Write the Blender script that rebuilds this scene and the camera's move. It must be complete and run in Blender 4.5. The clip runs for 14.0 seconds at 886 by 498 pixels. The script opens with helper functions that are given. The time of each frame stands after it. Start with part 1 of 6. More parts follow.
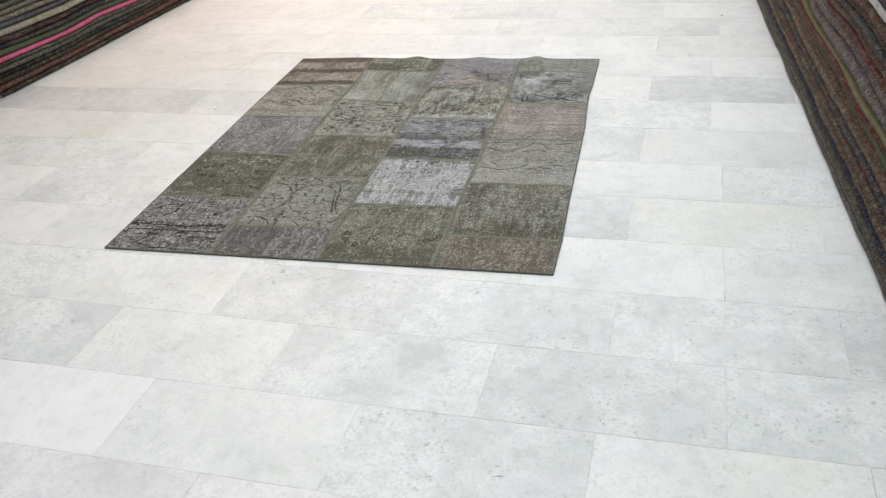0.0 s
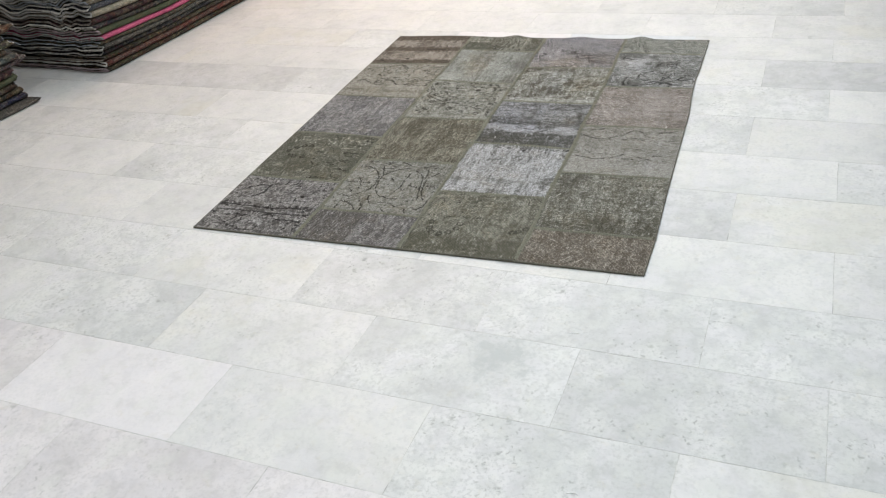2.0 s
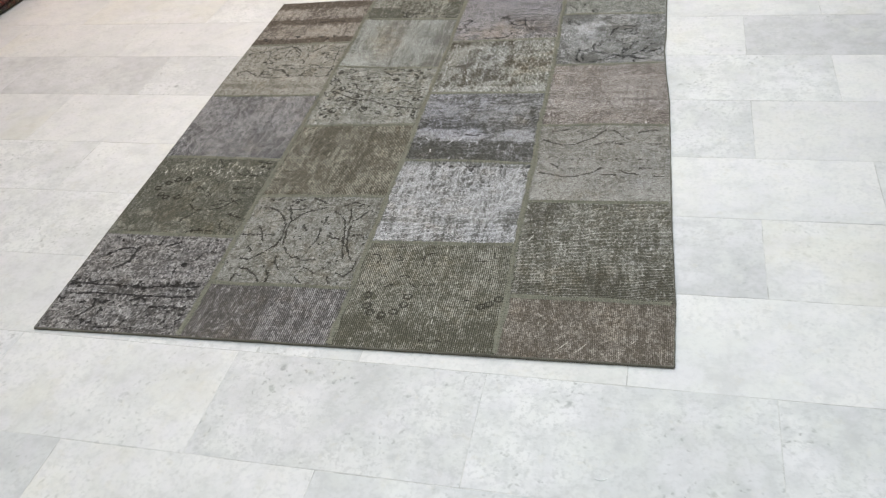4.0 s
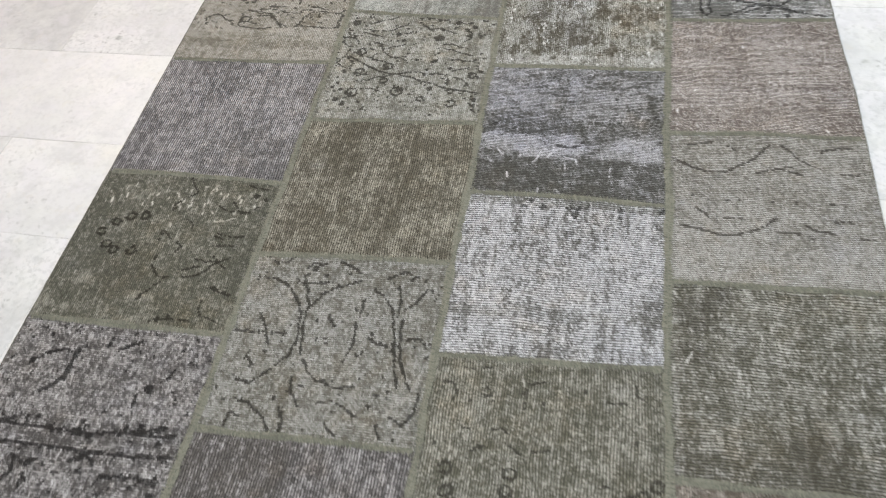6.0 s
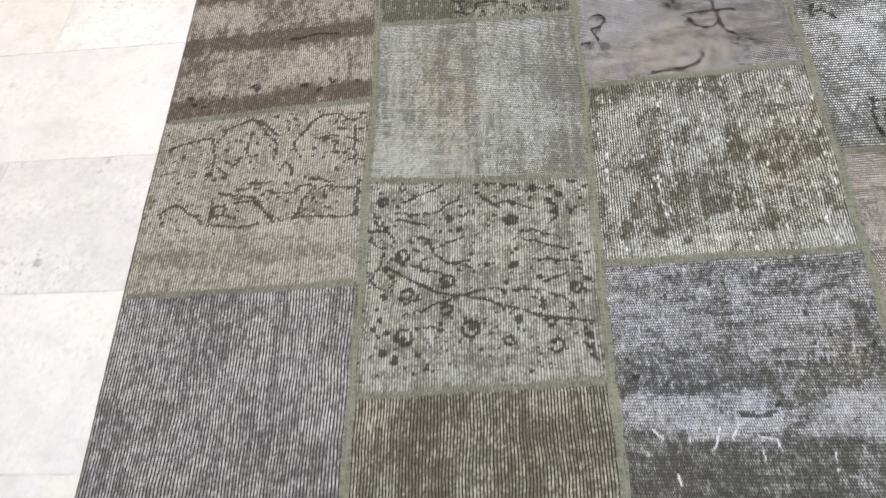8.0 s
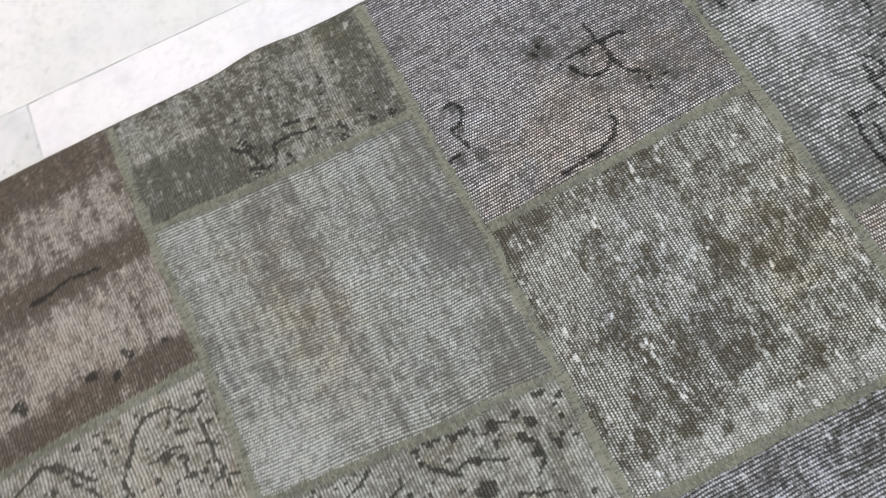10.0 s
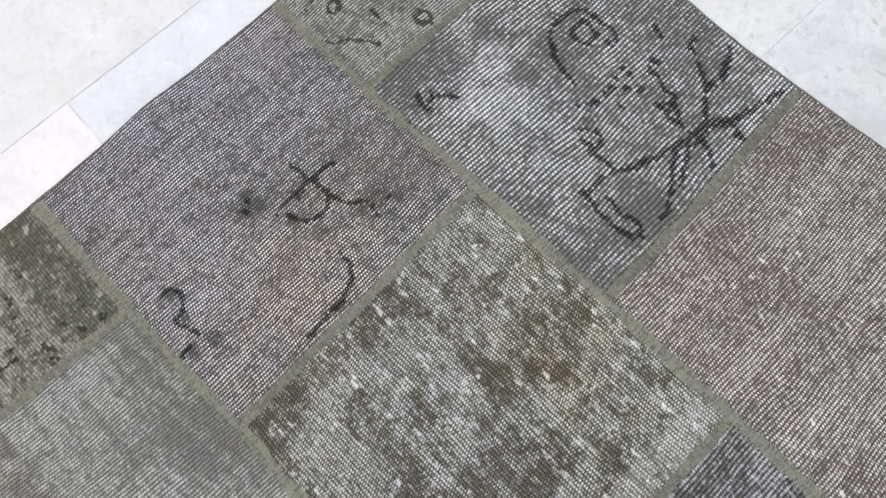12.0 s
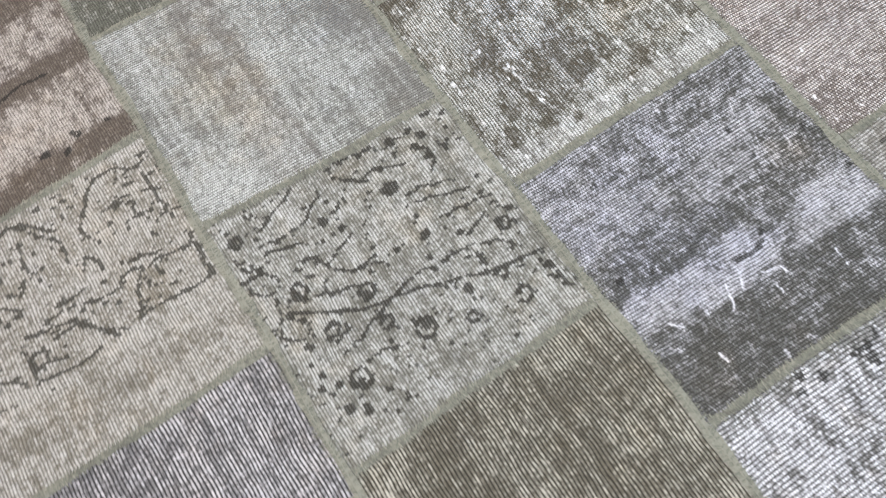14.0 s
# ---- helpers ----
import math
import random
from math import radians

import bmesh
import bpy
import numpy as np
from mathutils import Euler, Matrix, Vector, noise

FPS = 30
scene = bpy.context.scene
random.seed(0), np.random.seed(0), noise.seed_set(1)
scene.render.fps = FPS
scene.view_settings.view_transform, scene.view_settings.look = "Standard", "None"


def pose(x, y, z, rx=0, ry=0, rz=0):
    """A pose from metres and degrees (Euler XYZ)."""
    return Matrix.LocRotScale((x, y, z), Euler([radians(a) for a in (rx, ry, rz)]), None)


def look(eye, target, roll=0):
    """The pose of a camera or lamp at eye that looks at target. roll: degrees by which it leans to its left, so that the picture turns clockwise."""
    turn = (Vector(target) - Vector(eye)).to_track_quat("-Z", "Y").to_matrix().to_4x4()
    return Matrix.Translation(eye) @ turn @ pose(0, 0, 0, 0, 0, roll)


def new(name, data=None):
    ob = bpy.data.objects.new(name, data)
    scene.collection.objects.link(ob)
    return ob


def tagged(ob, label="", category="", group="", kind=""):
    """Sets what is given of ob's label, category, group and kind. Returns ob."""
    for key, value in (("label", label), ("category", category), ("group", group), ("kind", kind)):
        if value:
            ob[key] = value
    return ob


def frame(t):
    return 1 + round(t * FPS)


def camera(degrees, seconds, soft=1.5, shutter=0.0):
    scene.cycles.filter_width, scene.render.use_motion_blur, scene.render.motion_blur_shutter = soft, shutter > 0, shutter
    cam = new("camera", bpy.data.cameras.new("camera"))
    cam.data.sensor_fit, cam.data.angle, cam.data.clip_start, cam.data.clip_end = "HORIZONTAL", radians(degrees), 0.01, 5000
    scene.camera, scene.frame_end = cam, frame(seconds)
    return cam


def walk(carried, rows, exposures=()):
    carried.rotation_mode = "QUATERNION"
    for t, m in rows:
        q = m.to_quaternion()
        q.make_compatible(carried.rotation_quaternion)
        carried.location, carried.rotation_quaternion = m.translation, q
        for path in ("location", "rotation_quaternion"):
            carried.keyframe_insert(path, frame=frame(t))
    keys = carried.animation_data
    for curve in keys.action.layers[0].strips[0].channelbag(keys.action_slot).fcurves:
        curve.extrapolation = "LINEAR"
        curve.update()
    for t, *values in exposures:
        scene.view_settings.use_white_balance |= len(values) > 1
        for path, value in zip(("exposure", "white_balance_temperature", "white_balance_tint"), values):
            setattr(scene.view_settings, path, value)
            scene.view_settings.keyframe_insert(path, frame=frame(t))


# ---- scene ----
from functools import reduce

cam = camera(55.1, 14.0, soft=1.2, shutter=0.34)
PATH = [
    (0, (1.898, -2.245, 1.505), (1.427, -0.605, 0.462), -5.39),
    (0.5, (1.895, -2.226, 1.522), (1.359, -0.600, 0.487), -5.89),
    (1, (1.900, -2.222, 1.527), (1.346, -0.604, 0.490), -6.09),
    (1.5, (1.899, -2.205, 1.524), (1.297, -0.619, 0.465), -6.89),
    (2, (1.917, -2.116, 1.505), (1.225, -0.579, 0.429), -7.60),
    (2.5, (1.931, -1.941, 1.479), (1.209, -0.447, 0.363), -9.25),
    (3, (1.808, -1.716, 1.477), (1.187, -0.196, 0.334), -8.64),
    (5.5, (1.190, -0.674, 1.320), (0.831, 0.628, -0.155), -9.71),
    (6, (1.069, -0.399, 1.290), (0.718, 0.837, -0.242), -8.51),
    (6.5, (0.911, -0.198, 1.285), (0.573, 0.951, -0.317), -12.00),
    (7, (0.774, -0.004, 1.273), (0.514, 1.108, -0.370), -14.33),
    (7.5, (0.725, 0.235, 1.242), (0.463, 1.345, -0.400), -13.71),
    (10, (0.709, 1.244, 1.056), (0.772, 1.888, -0.836), -21.95),
    (10.5, (0.838, 1.331, 1.022), (1.040, 1.886, -0.889), -17.75),
    (11, (0.940, 1.352, 0.982), (1.277, 1.818, -0.934), -8.75),
    (11.5, (0.954, 1.348, 0.987), (1.347, 1.816, -0.917), -6.30),
    (12, (0.917, 1.323, 0.990), (1.308, 1.822, -0.907), -7.04),
    (12.5, (0.788, 1.232, 1.008), (1.173, 1.759, -0.882), -6.05),
    (13, (0.629, 1.081, 1.040), (0.932, 1.616, -0.863), -11.63),
    (13.5, (0.543, 0.949, 1.064), (0.808, 1.556, -0.823), -14.74),
    (14, (0.508, 0.755, 1.086), (0.780, 1.486, -0.756), -14.07),
]
EXPOSURES = [(0.0, -0.06, 6460, 10), (3.0, -0.12, 6460, 10), (5.5, -0.09, 6450, 12), (6.5, 0.17, 6400, 12), (7.5, 0.17, 6350, 12), (10.0, -0.14, 6200, 12),
             (10.5, -0.17, 6180, 12), (11.0, -0.11, 6180, 13), (12.0, -0.12, 6180, 14), (12.5, -0.24, 6180, 14), (13.0, 0.47, 6150, 15), (13.5, 0.5, 6140, 15), (14.0, 0.45, 6130, 15)]
walk(cam, [(t, look(eye, target, roll)) for t, eye, target, roll in PATH], EXPOSURES)

# ---- light: ceiling panels of the showroom, warmer over the left side ----
world = bpy.data.worlds.new("world")
scene.world = world
world.use_nodes = True
world.node_tree.nodes["Background"].inputs[0].default_value = (0.9, 0.95, 1.0, 1)
world.node_tree.nodes["Background"].inputs[1].default_value = 0.02
CEILING = 3.0


def ceiling_lamp(x, y, size, power, colour):
    data = bpy.data.lights.new("ceiling_lamp", "AREA")
    data.shape, data.size, data.energy, data.color = "SQUARE", size, power, colour
    lamp = new("ceiling_lamp", data)
    lamp.matrix_world = pose(x, y, CEILING - 0.03)


COOL, BLUE, WARM = (0.915, 0.968, 1.0), (0.87, 0.96, 1.0), (1.0, 0.75, 0.61)
for lx, ly, watts, tone in ((0.2, -1.6, 42, COOL), (2.4, -1.6, 30, BLUE), (0.5, 1.0, 34, COOL), (2.2, 1.0, 37, BLUE),
                            (0.6, 3.6, 36, COOL), (2.2, 3.6, 36, COOL), (-1.6, 3.4, 62, WARM), (-0.7, 4.9, 34, WARM)):
    ceiling_lamp(lx, ly, 0.9, watts, tone)


# ---- node helpers ----
class Nodes:
    """A small wrapper to write node materials as expressions."""

    def __init__(self, name):
        self.material = bpy.data.materials.new(name)
        self.material.use_nodes = True
        self.tree = self.material.node_tree
        self.bsdf = self.tree.nodes["Principled BSDF"]

    def put(self, socket, value):
        if isinstance(value, bpy.types.NodeSocket):
            self.tree.links.new(value, socket)
        elif isinstance(value, (tuple, list)) and len(value) == 3 and socket.type == "RGBA":
            socket.default_value = (*value, 1)
        else:
            socket.default_value = value

    def node(self, kind, out=0, fields=None, **inputs):
        n = self.tree.nodes.new(kind)
        f = fields or {}
        if "operation" in f:
            n.operation = f["operation"]
        if "use_clamp" in f:
            n.use_clamp = f["use_clamp"]
        if "data_type" in f:
            n.data_type = f["data_type"]
        if "blend_type" in f:
            n.blend_type = f["blend_type"]
        if "clamp_factor" in f:
            n.clamp_factor = f["clamp_factor"]
        if "interpolation_type" in f:
            n.interpolation_type = f["interpolation_type"]
        if "attribute_name" in f:
            n.attribute_name = f["attribute_name"]
        if "noise_dimensions" in f:
            n.noise_dimensions = f["noise_dimensions"]
        if "voronoi_dimensions" in f:
            n.voronoi_dimensions = f["voronoi_dimensions"]
        for key, value in inputs.items():
            self.put(n.inputs[int(key[1:])] if key[0] == "i" and key[1:].isdigit() else n.inputs[key.replace("_", " ")], value)
        return n.outputs[out]

    def math(self, op, a, b=0.0, c=0.0, clamp=False):
        return self.node("ShaderNodeMath", fields={"operation": op, "use_clamp": clamp}, i0=a, i1=b, i2=c)

    def mix(self, fac, a, b, blend="MIX"):
        return self.node("ShaderNodeMix", 2, {"data_type": "RGBA", "blend_type": blend, "clamp_factor": True}, i0=fac, i6=a, i7=b)

    def noise(self, vector, scale, detail=2.0, rough=0.5):
        return self.node("ShaderNodeTexNoise", 0, None, Vector=vector, Scale=scale, Detail=detail, Roughness=rough)

    def ramp(self, value, low, high):
        return self.node("ShaderNodeMapRange", 0, {"interpolation_type": "SMOOTHSTEP"}, i0=value, i1=low, i2=high)

    def stretch(self, vector, x, y, z=1.0):
        return self.node("ShaderNodeVectorMath", 0, {"operation": "MULTIPLY"}, i0=vector, i1=(x, y, z))

    def bump(self, height, strength, distance):
        return self.node("ShaderNodeBump", 0, None, Strength=strength, Distance=distance, Height=height)

    def attribute(self, name):
        return self.node("ShaderNodeAttribute", 2, {"attribute_name": name})

    def done(self, colour, rough, normal=None, specular=0.5):
        self.put(self.bsdf.inputs["Base Color"], colour)
        self.put(self.bsdf.inputs["Roughness"], rough)
        self.put(self.bsdf.inputs["Specular IOR Level"], specular)
        if normal is not None:
            self.put(self.bsdf.inputs["Normal"], normal)
        return self.material


def marble(name, base, cloud, spots, stained, smoke=None):
    """Honed marble: soft grey clouds, grain, a few veins, dark mineral specks and faint yellow stains."""
    n = Nodes(name)
    place = n.node("ShaderNodeTexCoord", 3)
    chance = n.node("ShaderNodeObjectInfo", 5)
    shift = n.node("ShaderNodeCombineXYZ", 0, None, i0=n.math("MULTIPLY", chance, 37.0), i1=n.math("MULTIPLY", chance, 91.0), i2=chance)
    at = n.node("ShaderNodeVectorMath", 0, {"operation": "ADD"}, i0=place, i1=shift)
    big = n.noise(at, 3.2, 7.0, 0.66)
    mid = n.noise(at, 17.0, 6.0, 0.7)
    fine = n.noise(at, 90.0, 4.0, 0.65)
    deep = tuple(c * 0.86 for c in cloud)
    body = n.mix(n.ramp(big, 0.42, 0.6), base, cloud)
    body = n.mix(n.math("MULTIPLY", n.ramp(mid, 0.46, 0.6), 0.75), body, cloud)
    body = n.mix(n.math("MULTIPLY", n.ramp(n.math("ADD", n.math("MULTIPLY", big, 0.5), n.math("MULTIPLY", mid, 0.5)), 0.52, 0.62), 0.7), body, deep)
    body = n.mix(n.math("MULTIPLY", n.ramp(fine, 0.48, 0.64), 0.3 + 0.5 * spots), body, deep)
    bend = n.node("ShaderNodeVectorMath", 0, {"operation": "ADD"}, i0=at, i1=n.stretch(n.node("ShaderNodeTexNoise", 1, None, Vector=at, Scale=5.0, Detail=4.0), 0.4, 0.4))
    vein = n.math("ABSOLUTE", n.math("SUBTRACT", n.noise(bend, 2.3, 4.0, 0.5), 0.5))
    body = n.mix(n.math("MULTIPLY", n.math("SUBTRACT", 1.0, n.ramp(vein, 0.0, 0.02)), 0.09), body, (0.3, 0.31, 0.31))
    wander = n.node("ShaderNodeVectorMath", 0, {"operation": "ADD"}, i0=n.stretch(at, 1.0, 0.9), i1=n.stretch(n.node("ShaderNodeTexNoise", 1, None, Vector=at, Scale=60.0, Detail=3.0), 0.03, 0.03))
    flat = {"voronoi_dimensions": "2D"}
    lot = n.node("ShaderNodeSeparateColor", 0, None, i0=n.node("ShaderNodeTexVoronoi", 1, flat, Vector=wander, Scale=13.0))
    speck = n.ramp(n.math("SUBTRACT", n.math("MULTIPLY", n.ramp(lot, 0.3, 1.0), 0.1), n.node("ShaderNodeTexVoronoi", 0, flat, Vector=wander, Scale=13.0)), -0.05, 0.06)
    tiny = n.math("SUBTRACT", 1.0, n.ramp(n.node("ShaderNodeTexVoronoi", 0, flat, Vector=wander, Scale=36.0), 0.03, 0.2))
    patchy = n.ramp(n.noise(at, 7.0, 3.0, 0.6), 0.49, 0.6)
    marks = n.math("MULTIPLY", n.math("MAXIMUM", speck, n.math("MULTIPLY", tiny, 0.85)), patchy)
    body = n.mix(n.math("MULTIPLY", marks, spots), body, (0.25, 0.262, 0.25))
    body = n.mix(n.math("MULTIPLY", n.ramp(n.noise(at, 2.6, 4.0, 0.6), 0.53, 0.64), stained), body, (0.56, 0.53, 0.40))
    body = n.mix(n.math("MULTIPLY", n.ramp(n.noise(at, 31.0, 3.0, 0.6), 0.6, 0.7), 0.16), body, (0.50, 0.465, 0.36))
    blotch = n.ramp(n.noise(n.stretch(at, -1.0, 1.0), 48.0, 3.0, 0.6), 0.6, 0.72)
    body = n.mix(n.math("MULTIPLY", blotch, 0.1 + 0.35 * spots), body, deep)
    hue = n.noise(n.stretch(at, 1.0, -1.0), 11.0, 4.0, 0.6)
    body = n.mix(n.math("MULTIPLY", n.ramp(hue, 0.5, 0.66), 0.3), body, (0.60, 0.615, 0.575))
    body = n.mix(n.math("MULTIPLY", n.ramp(hue, 0.5, 0.36), 0.3), body, (0.60, 0.585, 0.615))
    if smoke:
        far = n.node("ShaderNodeVectorMath", 1, {"operation": "DISTANCE"}, i0=place, i1=(*smoke, 0.0))
        far = n.math("ADD", far, n.math("MULTIPLY", n.math("SUBTRACT", mid, 0.5), 0.5))
        body = n.mix(n.math("MULTIPLY", n.ramp(far, 0.15, 0.0), 0.9), body, (0.40, 0.42, 0.42))
    tone = n.math("ADD", 0.95, n.math("MULTIPLY", chance, 0.09))
    body = n.node("ShaderNodeVectorMath", 0, {"operation": "SCALE"}, i0=body, i3=tone)
    rough = n.math("ADD", 0.32, n.math("MULTIPLY", mid, 0.25))
    return n.done(body, rough, n.bump(n.noise(at, 9.0, 3.0, 0.5), 0.06, 0.002), 0.4)


M_WHITE = marble("marble_white", (0.612, 0.608, 0.595), (0.55, 0.553, 0.55), 0.28, 0.08)
M_GREY = marble("marble_grey", (0.535, 0.537, 0.534), (0.455, 0.459, 0.46), 0.45, 0.0)
M_PALE = marble("marble_pale_grey", (0.60, 0.602, 0.596), (0.50, 0.508, 0.506), 0.78, 0.06)
# very white tile; the light's pinkish tint on it is put into the colour
M_SNOW = marble("marble_snow_white", (0.685, 0.665, 0.672), (0.645, 0.63, 0.636), 0.12, 0.0)
M_BLUE = marble("marble_blue_white", (0.59, 0.61, 0.635), (0.545, 0.567, 0.592), 0.2, 0.0)
# pinkish light on the near left floor is put into this marble's colour
M_PINK_LIT = marble("marble_white_pink_lit", (0.66, 0.635, 0.64), (0.575, 0.555, 0.562), 0.5, 0.05)
M_SMOKE = marble("marble_smoky_grey", (0.60, 0.605, 0.602), (0.50, 0.508, 0.506), 0.55, 0.06, (0.10, 0.07))
M_CREAM = marble("marble_cream", (0.615, 0.612, 0.60), (0.55, 0.553, 0.547), 0.45, 0.2)


def plain(name, colour, rough, scale=30.0, vary=0.12, depth=0.002):
    n = Nodes(name)
    at = n.node("ShaderNodeTexCoord", 3)
    a = n.noise(at, scale, 5.0, 0.6)
    b = n.noise(at, scale / 12, 3.0, 0.5)
    dark = tuple(c * (1 - 2 * vary) for c in colour)
    body = n.mix(n.ramp(n.math("ADD", n.math("MULTIPLY", a, 0.6), n.math("MULTIPLY", b, 0.4)), 0.35, 0.65), dark, colour)
    return n.done(body, rough, n.bump(a, 0.3, depth), 0.3)


M_GROUT = plain("grout", (0.60, 0.60, 0.58), 0.9, 26, 0.24)
M_WALL = plain("painted_plaster", (0.72, 0.70, 0.66), 0.85, 40, 0.04, 0.001)
M_CEILING = plain("ceiling_paint", (0.78, 0.78, 0.76), 0.9, 40, 0.03, 0.001)


def fabric(name, base, light, dark, motif=(0.02, 0.019, 0.016), cross=0.5, ribs=0.7, fleck=0.4, dirt=0.6, tint=(0.06, 0.055, 0.04), gap=0.3, warm=(1.1, 1.0, 0.87), cool=(0.97, 0.99, 1.08)):
    """Worn hand-knotted wool: rows of knots with the pale foundation bare on their crests and dark gaps between.
    The piece tells for each knot how worn it is, and whether dark pile is left on it."""
    n = Nodes(name)
    at = n.node("ShaderNodeTexCoord", 3)
    row, step = n.attribute("row"), n.attribute("step")
    wear, drawn, worn, tinted, hue = n.attribute("wear"), n.attribute("motif"), n.attribute("worn"), n.attribute("tint"), n.attribute("hue")
    fibre = n.noise(at, 620.0, 2.0, 0.6)
    soft = n.math("SUBTRACT", fibre, 0.5)
    which = n.math("FLOOR", n.math("ADD", row, 0.5))
    crest = n.math("MULTIPLY_ADD", n.math("COSINE", n.math("MULTIPLY", row, 2 * math.pi)), 0.5, 0.5)
    dots = n.math("MULTIPLY_ADD", n.math("COSINE", n.math("MULTIPLY", n.math("MULTIPLY_ADD", which, 0.43, step), 2 * math.pi)), 0.5, 0.5)
    knot = n.math("MULTIPLY", crest, n.math("SUBTRACT", 1.0, n.math("MULTIPLY", n.math("SUBTRACT", 1.0, dots), cross)))
    shape = n.math("MULTIPLY_ADD", soft, 0.5, knot)
    peak, valley = n.ramp(shape, 0.36, 0.66), n.math("SUBTRACT", 1.0, n.ramp(shape, 0.04, 0.4))
    strong = min(1.0, ribs)
    body = n.mix(n.math("MULTIPLY", n.math("SUBTRACT", 1.0, n.ramp(wear, 0.0, 0.6)), dirt), base, dark)
    body = n.mix(n.math("MULTIPLY", tinted, 0.85), body, tint)
    body = n.mix(n.math("MULTIPLY", wear, 0.4 - 0.22 * strong), body, light)
    bald = n.ramp(n.math("MULTIPLY_ADD", soft, 0.6, worn), 0.25, 1.1)
    body = n.mix(n.math("MULTIPLY", bald, 0.45), body, light)
    # the shade down in the grooves between knots is painted in, darker than the yarn
    groove_shade = n.math("MULTIPLY", valley, n.math("SUBTRACT", 1.0, n.math("MULTIPLY", bald, 0.55 - 0.3 * strong)))
    body = n.mix(n.math("MULTIPLY", groove_shade, 0.3 + 0.65 * strong), body, tuple(c * gap for c in dark))
    bright = n.math("MULTIPLY", peak, n.math("MULTIPLY", n.math("MULTIPLY_ADD", wear, 0.86, 0.1), 0.35 + 0.65 * strong))
    body = n.mix(bright, body, light)
    body = n.mix(n.math("MULTIPLY", n.ramp(n.math("MULTIPLY_ADD", soft, 0.7, worn), 0.7, 1.3), min(1.0, 0.5 + fleck)), body, tuple(min(0.68, c * 1.2) for c in light))
    over, under = n.noise(n.stretch(at, 0.28, 1.0), 380.0, 2.0, 0.55), n.noise(n.stretch(at, 1.0, 0.25), 360.0, 2.0, 0.55)
    loose = n.math("MULTIPLY", n.math("MAXIMUM", n.ramp(over, 0.6, 0.68), n.ramp(under, 0.59, 0.67)), n.math("MULTIPLY_ADD", wear, 0.6, 0.25))
    body = n.mix(n.math("MULTIPLY", loose, min(0.85, fleck * 1.3)), body, tuple(min(0.62, c * 1.08) for c in light))
    # small crevices between fibres, their shade put into the colour
    crevice_shade = n.math("MAXIMUM", n.ramp(over, 0.42, 0.34), n.ramp(under, 0.42, 0.34))
    body = n.mix(n.math("MULTIPLY", crevice_shade, 0.55), body, tuple(c * 0.5 for c in dark))
    body = n.mix(n.math("MULTIPLY", n.ramp(hue, 0.0, 1.0), 0.9), body, n.mix(1.0, body, warm, "MULTIPLY"))
    body = n.mix(n.math("MULTIPLY", n.ramp(hue, 0.0, -1.0), 0.9), body, n.mix(1.0, body, cool, "MULTIPLY"))
    left = n.math("MULTIPLY", n.ramp(n.math("MULTIPLY_ADD", soft, 0.5, drawn), 0.2, 0.7), n.math("SUBTRACT", 0.92, n.math("MULTIPLY", peak, 0.08 + 0.24 * strong)))
    body = n.mix(left, body, motif)
    height = n.math("ADD", n.math("MULTIPLY", knot, ribs), n.math("ADD", n.math("MULTIPLY", fibre, 0.4), n.math("MULTIPLY", drawn, 0.5)))
    return n.done(body, 0.95, n.bump(height, 0.5, 0.0012), 0.1)


ACCENTS = ((0.13, 0.022, 0.026), (0.30, 0.25, 0.165), (0.035, 0.062, 0.035), (0.022, 0.026, 0.055), (0.17, 0.07, 0.035))


